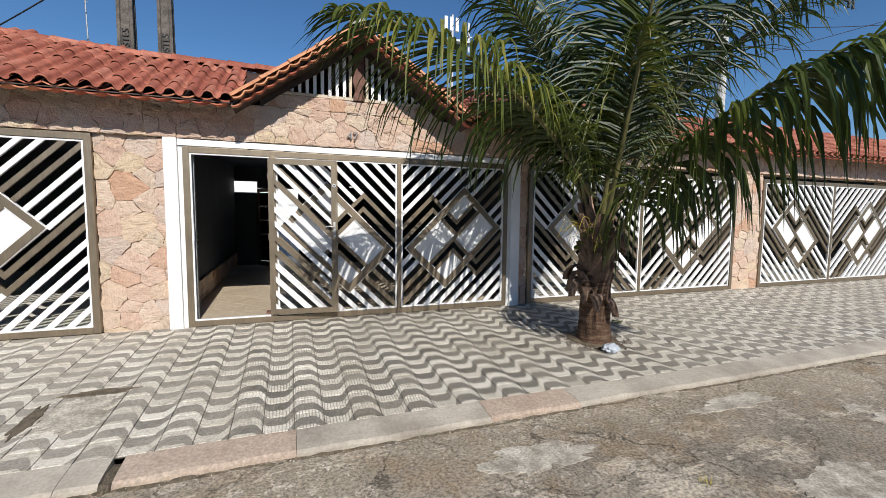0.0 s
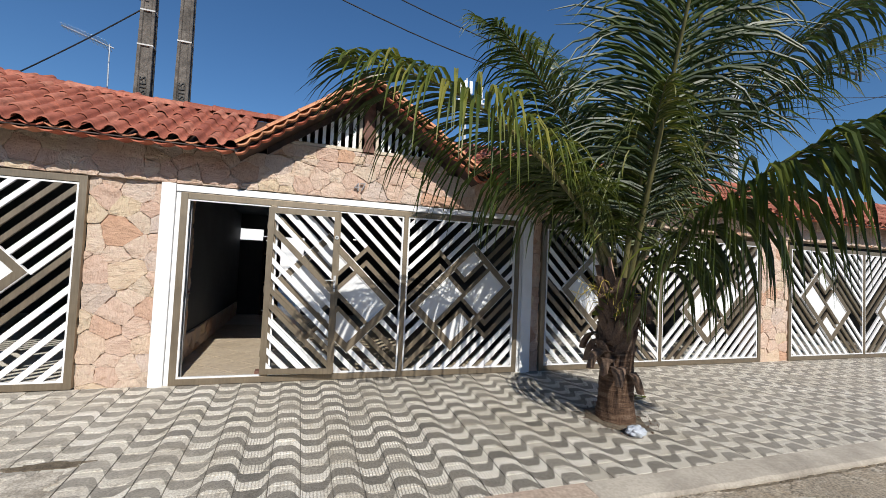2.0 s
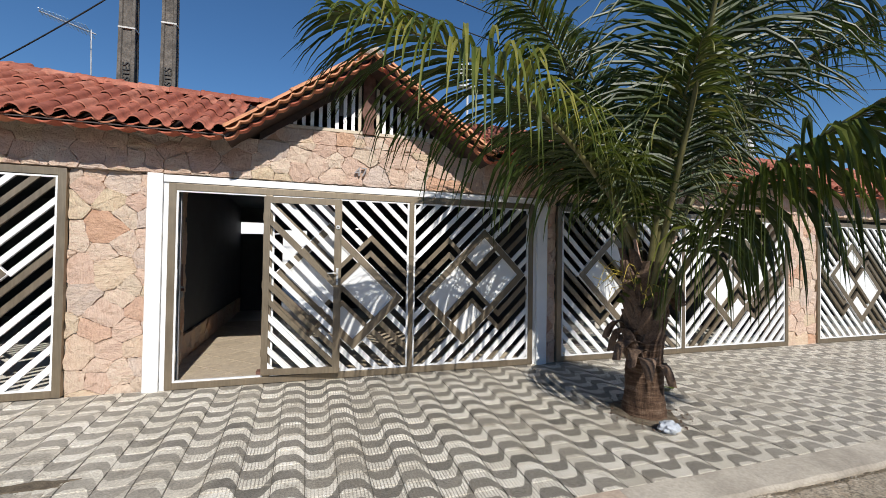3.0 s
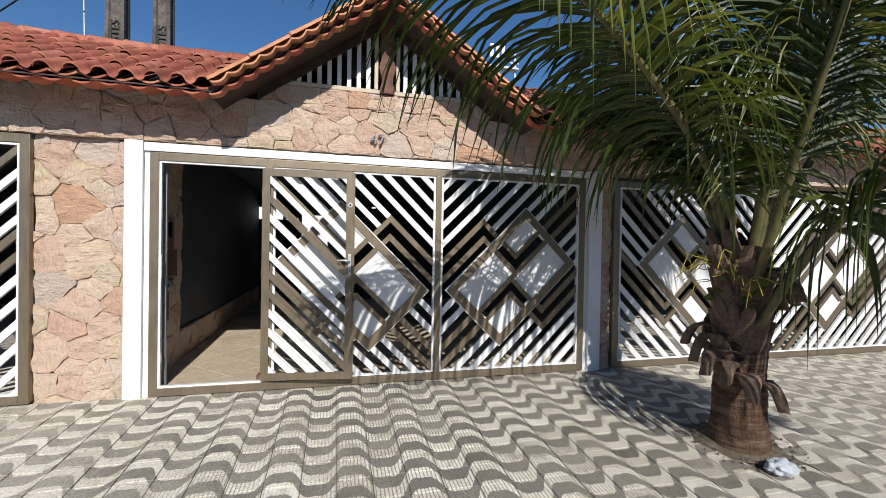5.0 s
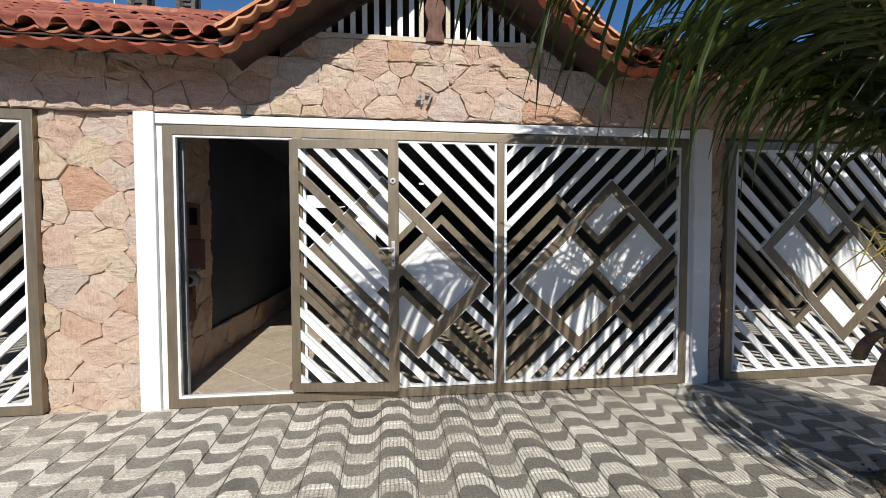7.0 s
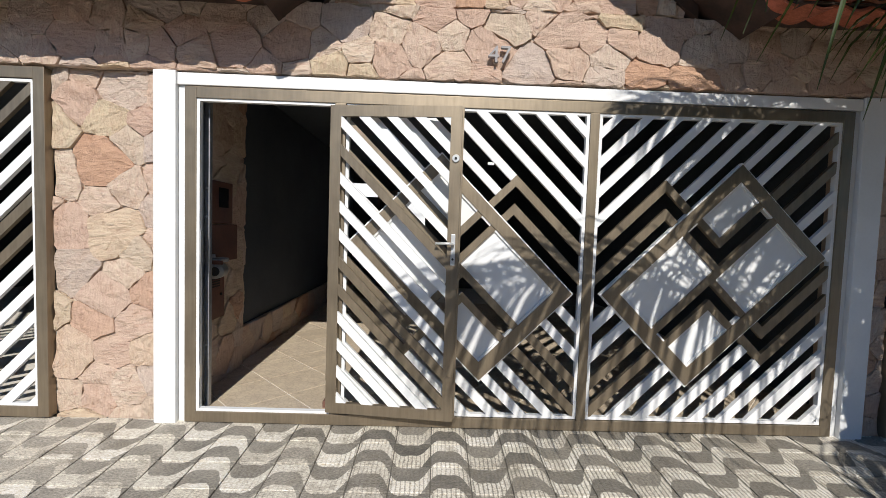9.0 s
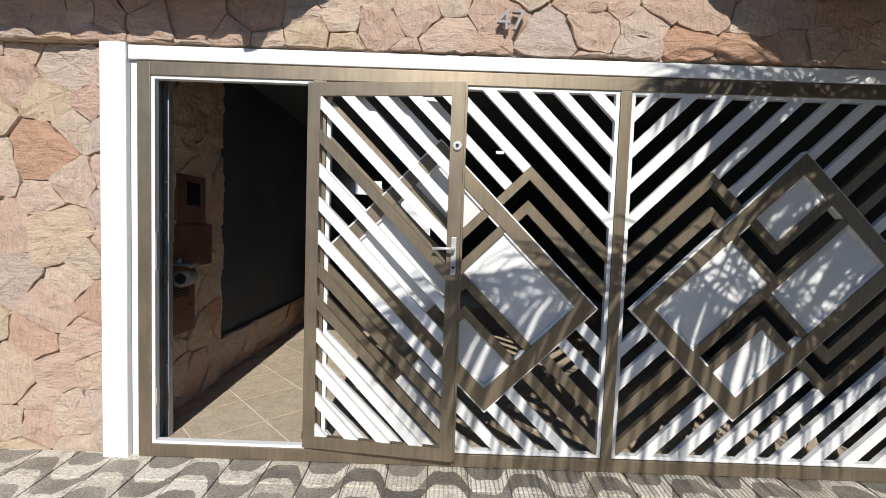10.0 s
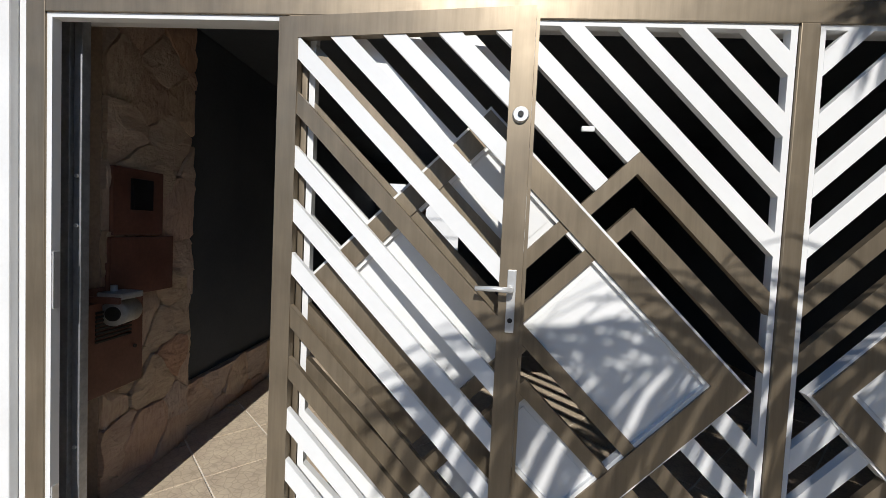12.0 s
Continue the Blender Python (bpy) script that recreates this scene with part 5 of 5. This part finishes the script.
def frond(parent, az, el, length, droop, mat=None, spread=0.80, seed=0, hang=1.0, twist=0.0, n=62, az_bend=0.0, width=0.034, base=1.12, slack=1.0, mat2=None):
    """A feather leaf: a stalk that rises at el degrees towards az and bends over, with two ranks of narrow leaflets."""
    mat = mat or LEAF
    rng = random.Random(seed)
    p = PALM + Vector((math.cos(radians(az)) * 0.10, math.sin(radians(az)) * 0.10, base))
    pts, steps = [p.copy()], 36
    tang = []
    for i in range(steps):
        f = (i + 0.5) / steps
        e = radians(el - droop * f ** 1.35)
        a = radians(az + az_bend * f)
        d = Vector((math.cos(a) * math.cos(e), math.sin(a) * math.cos(e), math.sin(e)))
        tang.append(d)
        p = p + d * (length / steps)
        pts.append(p.copy())
    tang.append(tang[-1])
    stalk = part("frond", tube(bmesh.new(), pts, 0.036, 0.004, 8), RACHIS, parent, "arching green palm frond", True)
    verts, faces, sides = [], [], []
    down = Vector((0, 0, -1))
    for i in range(n):
        s = 0.24 + 0.76 * (i / (n - 1))
        for sg in (-1, 1):
            sj = min(0.999, max(0.0, s + rng.uniform(-0.006, 0.006)))
            k = sj * steps
            b0 = pts[int(k)].lerp(pts[int(k) + 1], k - int(k))
            t = tang[int(k)]
            side = t.cross(Vector((0, 0, 1)))
            if side.length < 0.05:
                side = Vector((math.sin(radians(az)), -math.cos(radians(az)), 0))
            side.normalize()
            nrm = side.cross(t).normalized()
            side = (side * math.cos(radians(twist)) + nrm * math.sin(radians(twist))).normalized()
            nrm = side.cross(t).normalized()
            g = (s - 0.24) / 0.76
            L = spread * (0.40 + 0.60 * math.sin(math.pi * min(1.0, 0.12 + 0.88 * g) ** 0.8)) * rng.uniform(0.85, 1.1)
            if g > 0.85:
                L *= 1 - 0.5 * (g - 0.85) / 0.15
            fwd = 0.55 + 0.75 * g
            d = (side * sg + t * fwd + nrm * (0.28 - 0.25 * g) + Vector((rng.gauss(0, 0.11), rng.gauss(0, 0.11), rng.gauss(0, 0.11)))).normalized()
            q = b0.copy()
            first = len(verts)
            m = 5
            hang_k = hang * rng.uniform(0.6, 1.5) * (1.8 if rng.random() < 0.08 else 1.0)
            hang_k *= 1 + (slack - 1) * (1 - g)
            for j in range(m + 1):
                f = j / m
                wdt = width * (0.35 + 0.65 * min(1, f * 5)) * (1 - f ** 2.2) + 0.002
                across = d.cross(nrm)
                if across.length < 0.01:
                    across = t.copy()
                across.normalize()
                fold = nrm * (wdt * 0.30)
                verts.extend((q + across * wdt * 0.5 + fold, q, q - across * wdt * 0.5 + fold))
                d = (d + down * (0.30 * hang_k * (0.25 + f))).normalized()
                q = q + d * (L / m)
            for j in range(m):
                a = first + 3 * j
                faces.append((a, a + 1, a + 4, a + 3))
                faces.append((a + 1, a + 2, a + 5, a + 4))
                sides.extend((sg, sg))
    me = bpy.data.meshes.new("foliage")
    me.from_pydata(verts, [], faces)
    me.materials.append(mat)
    if mat2:                           # the drooping rank has its own tint; yellow paints sunlight on the long frond
        me.materials.append(mat2)
        me.polygons.foreach_set("material_index", [1 if s < 0 else 0 for s in sides])
    ob = new("foliage", me)
    ob.parent = stalk
    tagged(ob, "yellowing narrow leaflets" if mat is LEAF_YELLOW else "dark green narrow leaflets", kind="stuff")


palm = thing("coconut_palm", "young coconut palm with arching fronds growing in the pavement", "palm tree", at=(0, 0, 0))
palm_trunk(palm)
#      azimuth, rise, length, bend
frond(palm, 198.0, 43.4, 3.85, 55.5, LEAF, 1.36, 1, 1.1, 0, 98, 3, 0.034, 1.66, 2.9, LEAF_YELLOW)   # long one over the gate, sunlit rank painted yellow
frond(palm, 248, 74, 2.4, 40, LEAF_YELLOW, 0.75, 23, 2.3, 0, 76, -8, 0.024, 1.30)      # short yellowing one
frond(palm, 172, 82, 2.5, 70, None, 1.05, 2, 1.7, 0, 84, 0, 0.036, 1.3)              # short one towards the gate
frond(palm, 164.6, 85.5, 3.5, 78, None, 0.95, 3, 1.5, 0, 76, 48, 0.030, 1.32)         # rises and bends over the gate
frond(palm, 250, 66.3, 4.95, 10, None, 1.25, 4, 1.5, 0, 92, -7, 0.036, 1.0)          # big upright one over the street
frond(palm, 262.8, 61.7, 4.3, 72, LEAF_MID, 1.35, 5, 3.4, 0, 120, 35, 0.044, 0.72, 1.8, LEAF)       # low one over the kerb
frond(palm, 304, 72, 4.5, 50, None, 1.10, 6, 1.8, 0, 76, 11, 0.036, 1.3)
frond(palm, 338, 68, 4.4, 48, None, 1.10, 7, 1.6, 0, 68, 0, 0.036, 1.3)
frond(palm, 20, 68, 4.0, 62, None, 1.05, 8, 1.7, 0, 68, 0, 0.036, 1.3)
frond(palm, 62, 74, 4.2, 54, None, 1.05, 9, 1.5, 0, 64, 0, 0.036, 1.3)
frond(palm, 92, 70, 3.4, 70, None, 1.05, 10, 1.7, 0, 80, 0, 0.032, 1.3)
frond(palm, 118, 76, 2.9, 74, None, 1.00, 11, 1.7, 0, 84, 0, 0.032, 1.3)
frond(palm, 262, 84, 4.7, 26, LEAF_MID, 1.10, 12, 1.6, 0, 66, 0, 0.034, 1.3)
frond(palm, 318, 80, 4.8, 34, None, 1.20, 13, 1.4, 0, 70, 0, 0.036, 1.3)
frond(palm, 90, 80, 4.8, 38, None, 1.15, 15, 1.4, 0, 60, 0, 0.036, 1.3)
frond(palm, 275, 81, 4.5, 32, LEAF_MID, 1.20, 16, 1.7, 0, 72, 0, 0.036, 1.3)
frond(palm, 128, 81, 4.6, 42, None, 1.10, 17, 1.5, 0, 62, 0, 0.036, 1.3)
frond(palm, 0, 80, 4.6, 40, None, 1.20, 18, 1.4, 0, 60, 0, 0.036, 1.3)

# ---- soil round the palm, bag, fallen leaf, cement repair ----
bm = bmesh.new()
c = bm.verts.new((PALM.x, PALM.y, ground_z(PALM.y) + 0.045))
ringv = []
for k in range(28):
    t = 2 * math.pi * k / 28
    r = 0.33 + 0.07 * noise.noise((2 * math.cos(t), 2 * math.sin(t), 1))
    x, y = PALM.x + r * math.cos(t), PALM.y + r * math.sin(t)
    ringv.append(bm.verts.new((x, y, ground_z(y) + 0.004)))
for a, b in zip(ringv, ringv[1:] + ringv[:1]):
    bm.faces.new((a, b, c))
tagged(part("palm_pit_soil", bm, SOIL), "dark soil at the palm's foot", "soil", kind="stuff")
bm = bmesh.new()
rng = random.Random(3)
for i in range(170):
    a, r = rng.uniform(0, 6.28), rng.uniform(0.2, 0.46)
    x, y = PALM.x + r * math.cos(a), PALM.y + r * math.sin(a)
    s = rng.uniform(0.005, 0.014)
    m = Matrix.Translation((x, y, ground_z(y) + 0.012)) @ Euler((rng.random() * 3, rng.random() * 3, rng.random() * 3)).to_matrix().to_4x4()
    bmesh.ops.create_cube(bm, size=s, matrix=m)
tagged(part("palm_litter", bm, HUSK), "dry bits of palm litter on the soil", "litter", kind="stuff")
bm = bmesh.new()
bmesh.ops.create_icosphere(bm, subdivisions=4, radius=1)
for v in bm.verts:
    n = 1 + 0.35 * noise.noise(v.co * 2.2) + 0.12 * noise.noise(v.co * 6)
    v.co = Vector((2.15 + 0.10 * v.co.x * n, -2.13 + 0.085 * v.co.y * n, ground_z(-2.13) + 0.045 + 0.055 * v.co.z * n))
tagged(part("plastic_bag", bm, BAG, None, "", True), "crumpled pale grey plastic bag at the palm's foot", "bag")
bm = bmesh.new()
prof = [0.0, 0.035, 0.055, 0.06, 0.05, 0.03, 0.0]
rows = []
for i, w in enumerate(prof):
    x = 2.93 + 0.034 * i
    z = ground_z(-1.26) + 0.03 + 0.012 * math.sin(i)
    rows.append([bm.verts.new((x, -1.26 - w - 0.001, z + 0.012)), bm.verts.new((x, -1.26, z)), bm.verts.new((x, -1.26 + w + 0.001, z + 0.012))])
for a, b in zip(rows, rows[1:]):
    for k in (0, 1):
        bm.faces.new((a[k], a[k + 1], b[k + 1], b[k]))
tagged(part("fallen_leaf", bm, LEAF_YELLOW), "broad green fallen leaf on the pavement", "leaf")


def cement_patch(name, cx, cy, rx, ry, z, seed, mat, label, cat="patch", high=0.012):
    bm = bmesh.new()
    rng = random.Random(seed)
    n = 72
    top, low = [], []
    for k in range(n):
        t = 2 * math.pi * k / n
        f = 1 + 0.55 * noise.noise((1.6 * math.cos(t) + seed, 1.6 * math.sin(t), seed)) + 0.30 * noise.noise((5 * math.cos(t) + seed, 6 * math.sin(t), seed)) + rng.uniform(-0.09, 0.07)
        x, y = cx + rx * f * math.cos(t), cy + ry * f * math.sin(t)
        zz = z if z is not None else ground_z(y)
        top.append(bm.verts.new((x, y, zz + high)))
        low.append(bm.verts.new((cx + (x - cx) * 1.06, cy + (y - cy) * 1.06, zz - 0.03)))
    bm.faces.new(top)
    for k in range(n):
        bm.faces.new((low[k], low[(k + 1) % n], top[(k + 1) % n], top[k]))
    tagged(part(name, bm, mat), label, cat, kind="structure")


cement_patch("pavement_repair", -3.08, -2.05, 0.26, 0.24, None, 4, CEMENT, "pale cement repair in the patterned pavement", high=0.006)
cement_patch("pavement_repair_soil", -3.05, -1.70, 0.24, 0.05, None, 6, SOIL, "soil in a gap beside the cement repair", high=0.007)
cement_patch("pavement_repair_soil", -3.40, -2.08, 0.05, 0.24, None, 8, SOIL, "soil in a gap beside the cement repair", high=0.007)
rng = random.Random(21)
for i, (px, py, rx, ry) in enumerate(((3.6, -4.25, 0.42, 0.20), (4.55, -3.85, 0.35, 0.12), (1.95, -4.55, 0.35, 0.18), (2.55, -3.45, 0.5, 0.10), (3.0, -4.72, 0.22, 0.14), (0.2, -3.62, 0.40, 0.16), (4.2, -4.75, 0.3, 0.16), (5.6, -3.6, 0.6, 0.14), (3.4, -3.9, 0.13, 0.06))):
    zc = -0.272 + 0.035 * math.sin(math.pi * min(1.0, (-3.0 - py) / 9.0))
    cement_patch("road_patch", px, py, rx, ry, zc, 40 + i, CEMENT, "pale worn cement patch in the asphalt", high=0.007)
# dry grass tufts in the road's cracks
for i, (gx, gy) in enumerate(((1.05, -4.25), (3.1, -4.4), (4.1, -4.1))):
    bm = bmesh.new()
    zc = -0.272 + 0.035 * math.sin(math.pi * (-3.0 - gy) / 9.0)
    for k in range(26):
        a = rng.uniform(0, 6.28)
        l, w = rng.uniform(0.03, 0.075), 0.003
        p = Vector((gx + rng.uniform(-0.03, 0.03), gy + rng.uniform(-0.03, 0.03), zc - 0.01))
        q = p + Vector((math.cos(a) * l * 0.8, math.sin(a) * l * 0.8, l * 0.8))
        s = Vector((-math.sin(a) * w, math.cos(a) * w, 0))
        bm.faces.new([bm.verts.new(v) for v in (p - s, p + s, q)])
    tagged(part("grass_tuft", bm, YELLOW_STEM), "dry yellowish grass tuft in a road crack", "grass", kind="stuff")

# loose grit along the gutter and on the road
bm = bmesh.new()
rng = random.Random(31)
for i in range(900):
    x = rng.uniform(-4.5, 8.0)
    y = -3.07 - abs(rng.gauss(0, 0.45))
    r = rng.uniform(0.003, 0.010)
    z = -0.272 + 0.035 * math.sin(math.pi * min(1.0, (-3.0 - y) / 9.0)) + 0.016 * noise.noise((x * 1.3, y * 1.3, 0)) + 0.006
    q = [bm.verts.new((x + r * a, y + r * b, z + r * c)) for a, b, c in ((1, 0, 0), (-0.5, 0.9, 0), (-0.6, -0.8, 0), (0.1, 0.1, 0.9))]
    for f in ((0, 1, 3), (1, 2, 3), (2, 0, 3)):
        bm.faces.new([q[k] for k in f])
tagged(part("road_grit", bm, CEMENT), "pale loose grit on the road and gutter", "grit", kind="stuff")
tagged(part("door_stop", box(bmesh.new(), -1.80, -1.70, 0.12, 0.24, 0.0505, 0.10, 0.006), RED_WOOD), "small brown wooden door stop on the floor", "door stop")


# ---- pieces: stones, floor tiles, paving tiles ----
flagstones(wall_pillar_left, -3.632, -2.917, -0.06, 2.385, 0.030, 0.27, 3)
flagstones(wall_lintel, -6.6, 2.25, 2.385, 2.86, -0.028, 0.235, 6)
flagstones(wall_gable, -1.80, 0.62, 2.862, 3.03, -0.028, 0.20, 7)
flagstones(wall_sliver, 2.075, 2.245, -0.10, 2.385, 0.030, 0.20, 9)
flagstones(wall_pillar_right, 7.10, 7.88, -0.10, 2.385, 0.005, 0.25, 11)
flagstones(wall_lintel, 2.25, 13.0, 2.385, 2.86, -0.028, 0.30, 13)
# inner pilaster faces the driveway, so it is laid along y
flagstones(pilaster, 0.404, 1.05, 0.05, 2.70, 2.79, 0.26, 15, axis="y", back=0.018)
wainscot = tagged(part("wall_wainscot", box(bmesh.new(), -2.858, -2.845, 1.06, 6.4, 0.045, 0.39), MORTAR), "low stone wainscot along the garage wall", "wall", kind="structure")
flagstones(wainscot, 1.06, 6.4, 0.05, 0.39, 2.825, 0.30, 17, axis="y", back=0.018)

turn45 = Matrix.Rotation(radians(45), 4, "Z")
for i in range(-16, 17):
    for j in range(-16, 17):
        poly = []
        for sx, sy in ((-1, -1), (1, -1), (1, 1), (-1, 1)):
            p = turn45 @ Vector((0.435 * i + 0.2115 * sx, 0.435 * j + 0.2115 * sy, 0))
            poly.append((p.x - 1.2, p.y + 2.2))
        for a, b, c in ((1, 0, -2.84), (-1, 0, -2.09), (0, 1, 0.05), (0, -1, -4.6)):
            poly = clip(poly, a, b, c) if len(poly) > 2 else []
        if len(poly) < 3 or area(poly) < 0.002:
            continue
        bm = bmesh.new()
        top = [bm.verts.new((x, y, 0.050)) for x, y in poly]
        low = [bm.verts.new((x, y, 0.030)) for x, y in poly]
        bm.faces.new(top)
        for k in range(len(poly)):
            bm.faces.new((low[k], low[(k + 1) % len(poly)], top[(k + 1) % len(poly)], top[k]))
        part("floor_tile", bm, FLOOR_TILE, floor)

pavement = tagged(part("pavement", boxes([]), JOINT), "pavement of grey and white wave-pattern cement tiles", "pavement", kind="structure")
bm = bmesh.new()
vs = [(-10, -2.775, ground_z(-2.775) - 0.010), (22, -2.775, ground_z(-2.775) - 0.010), (22, 0.10, ground_z(0.10) - 0.010), (-10, 0.10, ground_z(0.10) - 0.010)]
bm.faces.new([bm.verts.new(v) for v in vs])
bm.to_mesh(pavement.data)
bm.free()
pavement.data.materials.append(JOINT) if not pavement.data.materials else None
g = TILE / 2 - 0.0034
bm = bmesh.new()
t4 = [bm.verts.new((sx * (g - 0.003), sy * (g - 0.003), 0.0)) for sx, sy in ((-1, -1), (1, -1), (1, 1), (-1, 1))]
e4 = [bm.verts.new((sx * g, sy * g, -0.003)) for sx, sy in ((-1, -1), (1, -1), (1, 1), (-1, 1))]
l4 = [bm.verts.new((sx * g, sy * g, -0.014)) for sx, sy in ((-1, -1), (1, -1), (1, 1), (-1, 1))]
bm.faces.new(t4)
for k in range(4):
    bm.faces.new((e4[k], e4[(k + 1) % 4], t4[(k + 1) % 4], t4[k]))
    bm.faces.new((l4[k], l4[(k + 1) % 4], e4[(k + 1) % 4], e4[k]))
tile_me = bpy.data.meshes.new("paving_tile")
bm.normal_update()
bm.to_mesh(tile_me)
bm.free()
tile_me.materials.append(PAVE)
rng = random.Random(9)
joined_v, joined_f = [], []
base_v = [v.co.copy() for v in tile_me.vertices]
base_f = [tuple(p.vertices) for p in tile_me.polygons]
ix0 = round((-9.5 + 0.998) / TILE)
lean = Matrix.Rotation(math.atan(0.07), 4, "X")
for i in range(ix0, ix0 + 125):
    x = -0.998 + TILE * (i + 0.5)
    for j in range(12):
        y = 0.02 - TILE * (j + 0.5)
        if math.hypot(x - PALM.x, y - PALM.y) < 0.30 or y - TILE / 2 < -2.79:
            continue
        m = Matrix.Translation((x, y, ground_z(y) + rng.uniform(-0.0025, 0.0025))) @ lean @ Euler((rng.uniform(-0.008, 0.008), rng.uniform(-0.008, 0.008), rng.uniform(-0.006, 0.006))).to_matrix().to_4x4()
        if -3.2 < x < 2.6:
            o = new("paving_tile", tile_me)
            o.parent, o.matrix_basis = pavement, m
        else:
            n0 = len(joined_v)
            joined_v.extend(m @ v for v in base_v)
            joined_f.extend(tuple(n0 + k for k in f) for f in base_f)
me = bpy.data.meshes.new("paving_tiles_beyond")
me.from_pydata(joined_v, [], joined_f)
me.materials.append(PAVE)
o = new("paving_tiles_beyond", me)
o.parent = pavement
tagged(o, "grey and white wave-pattern cement tiles", kind="stuff")
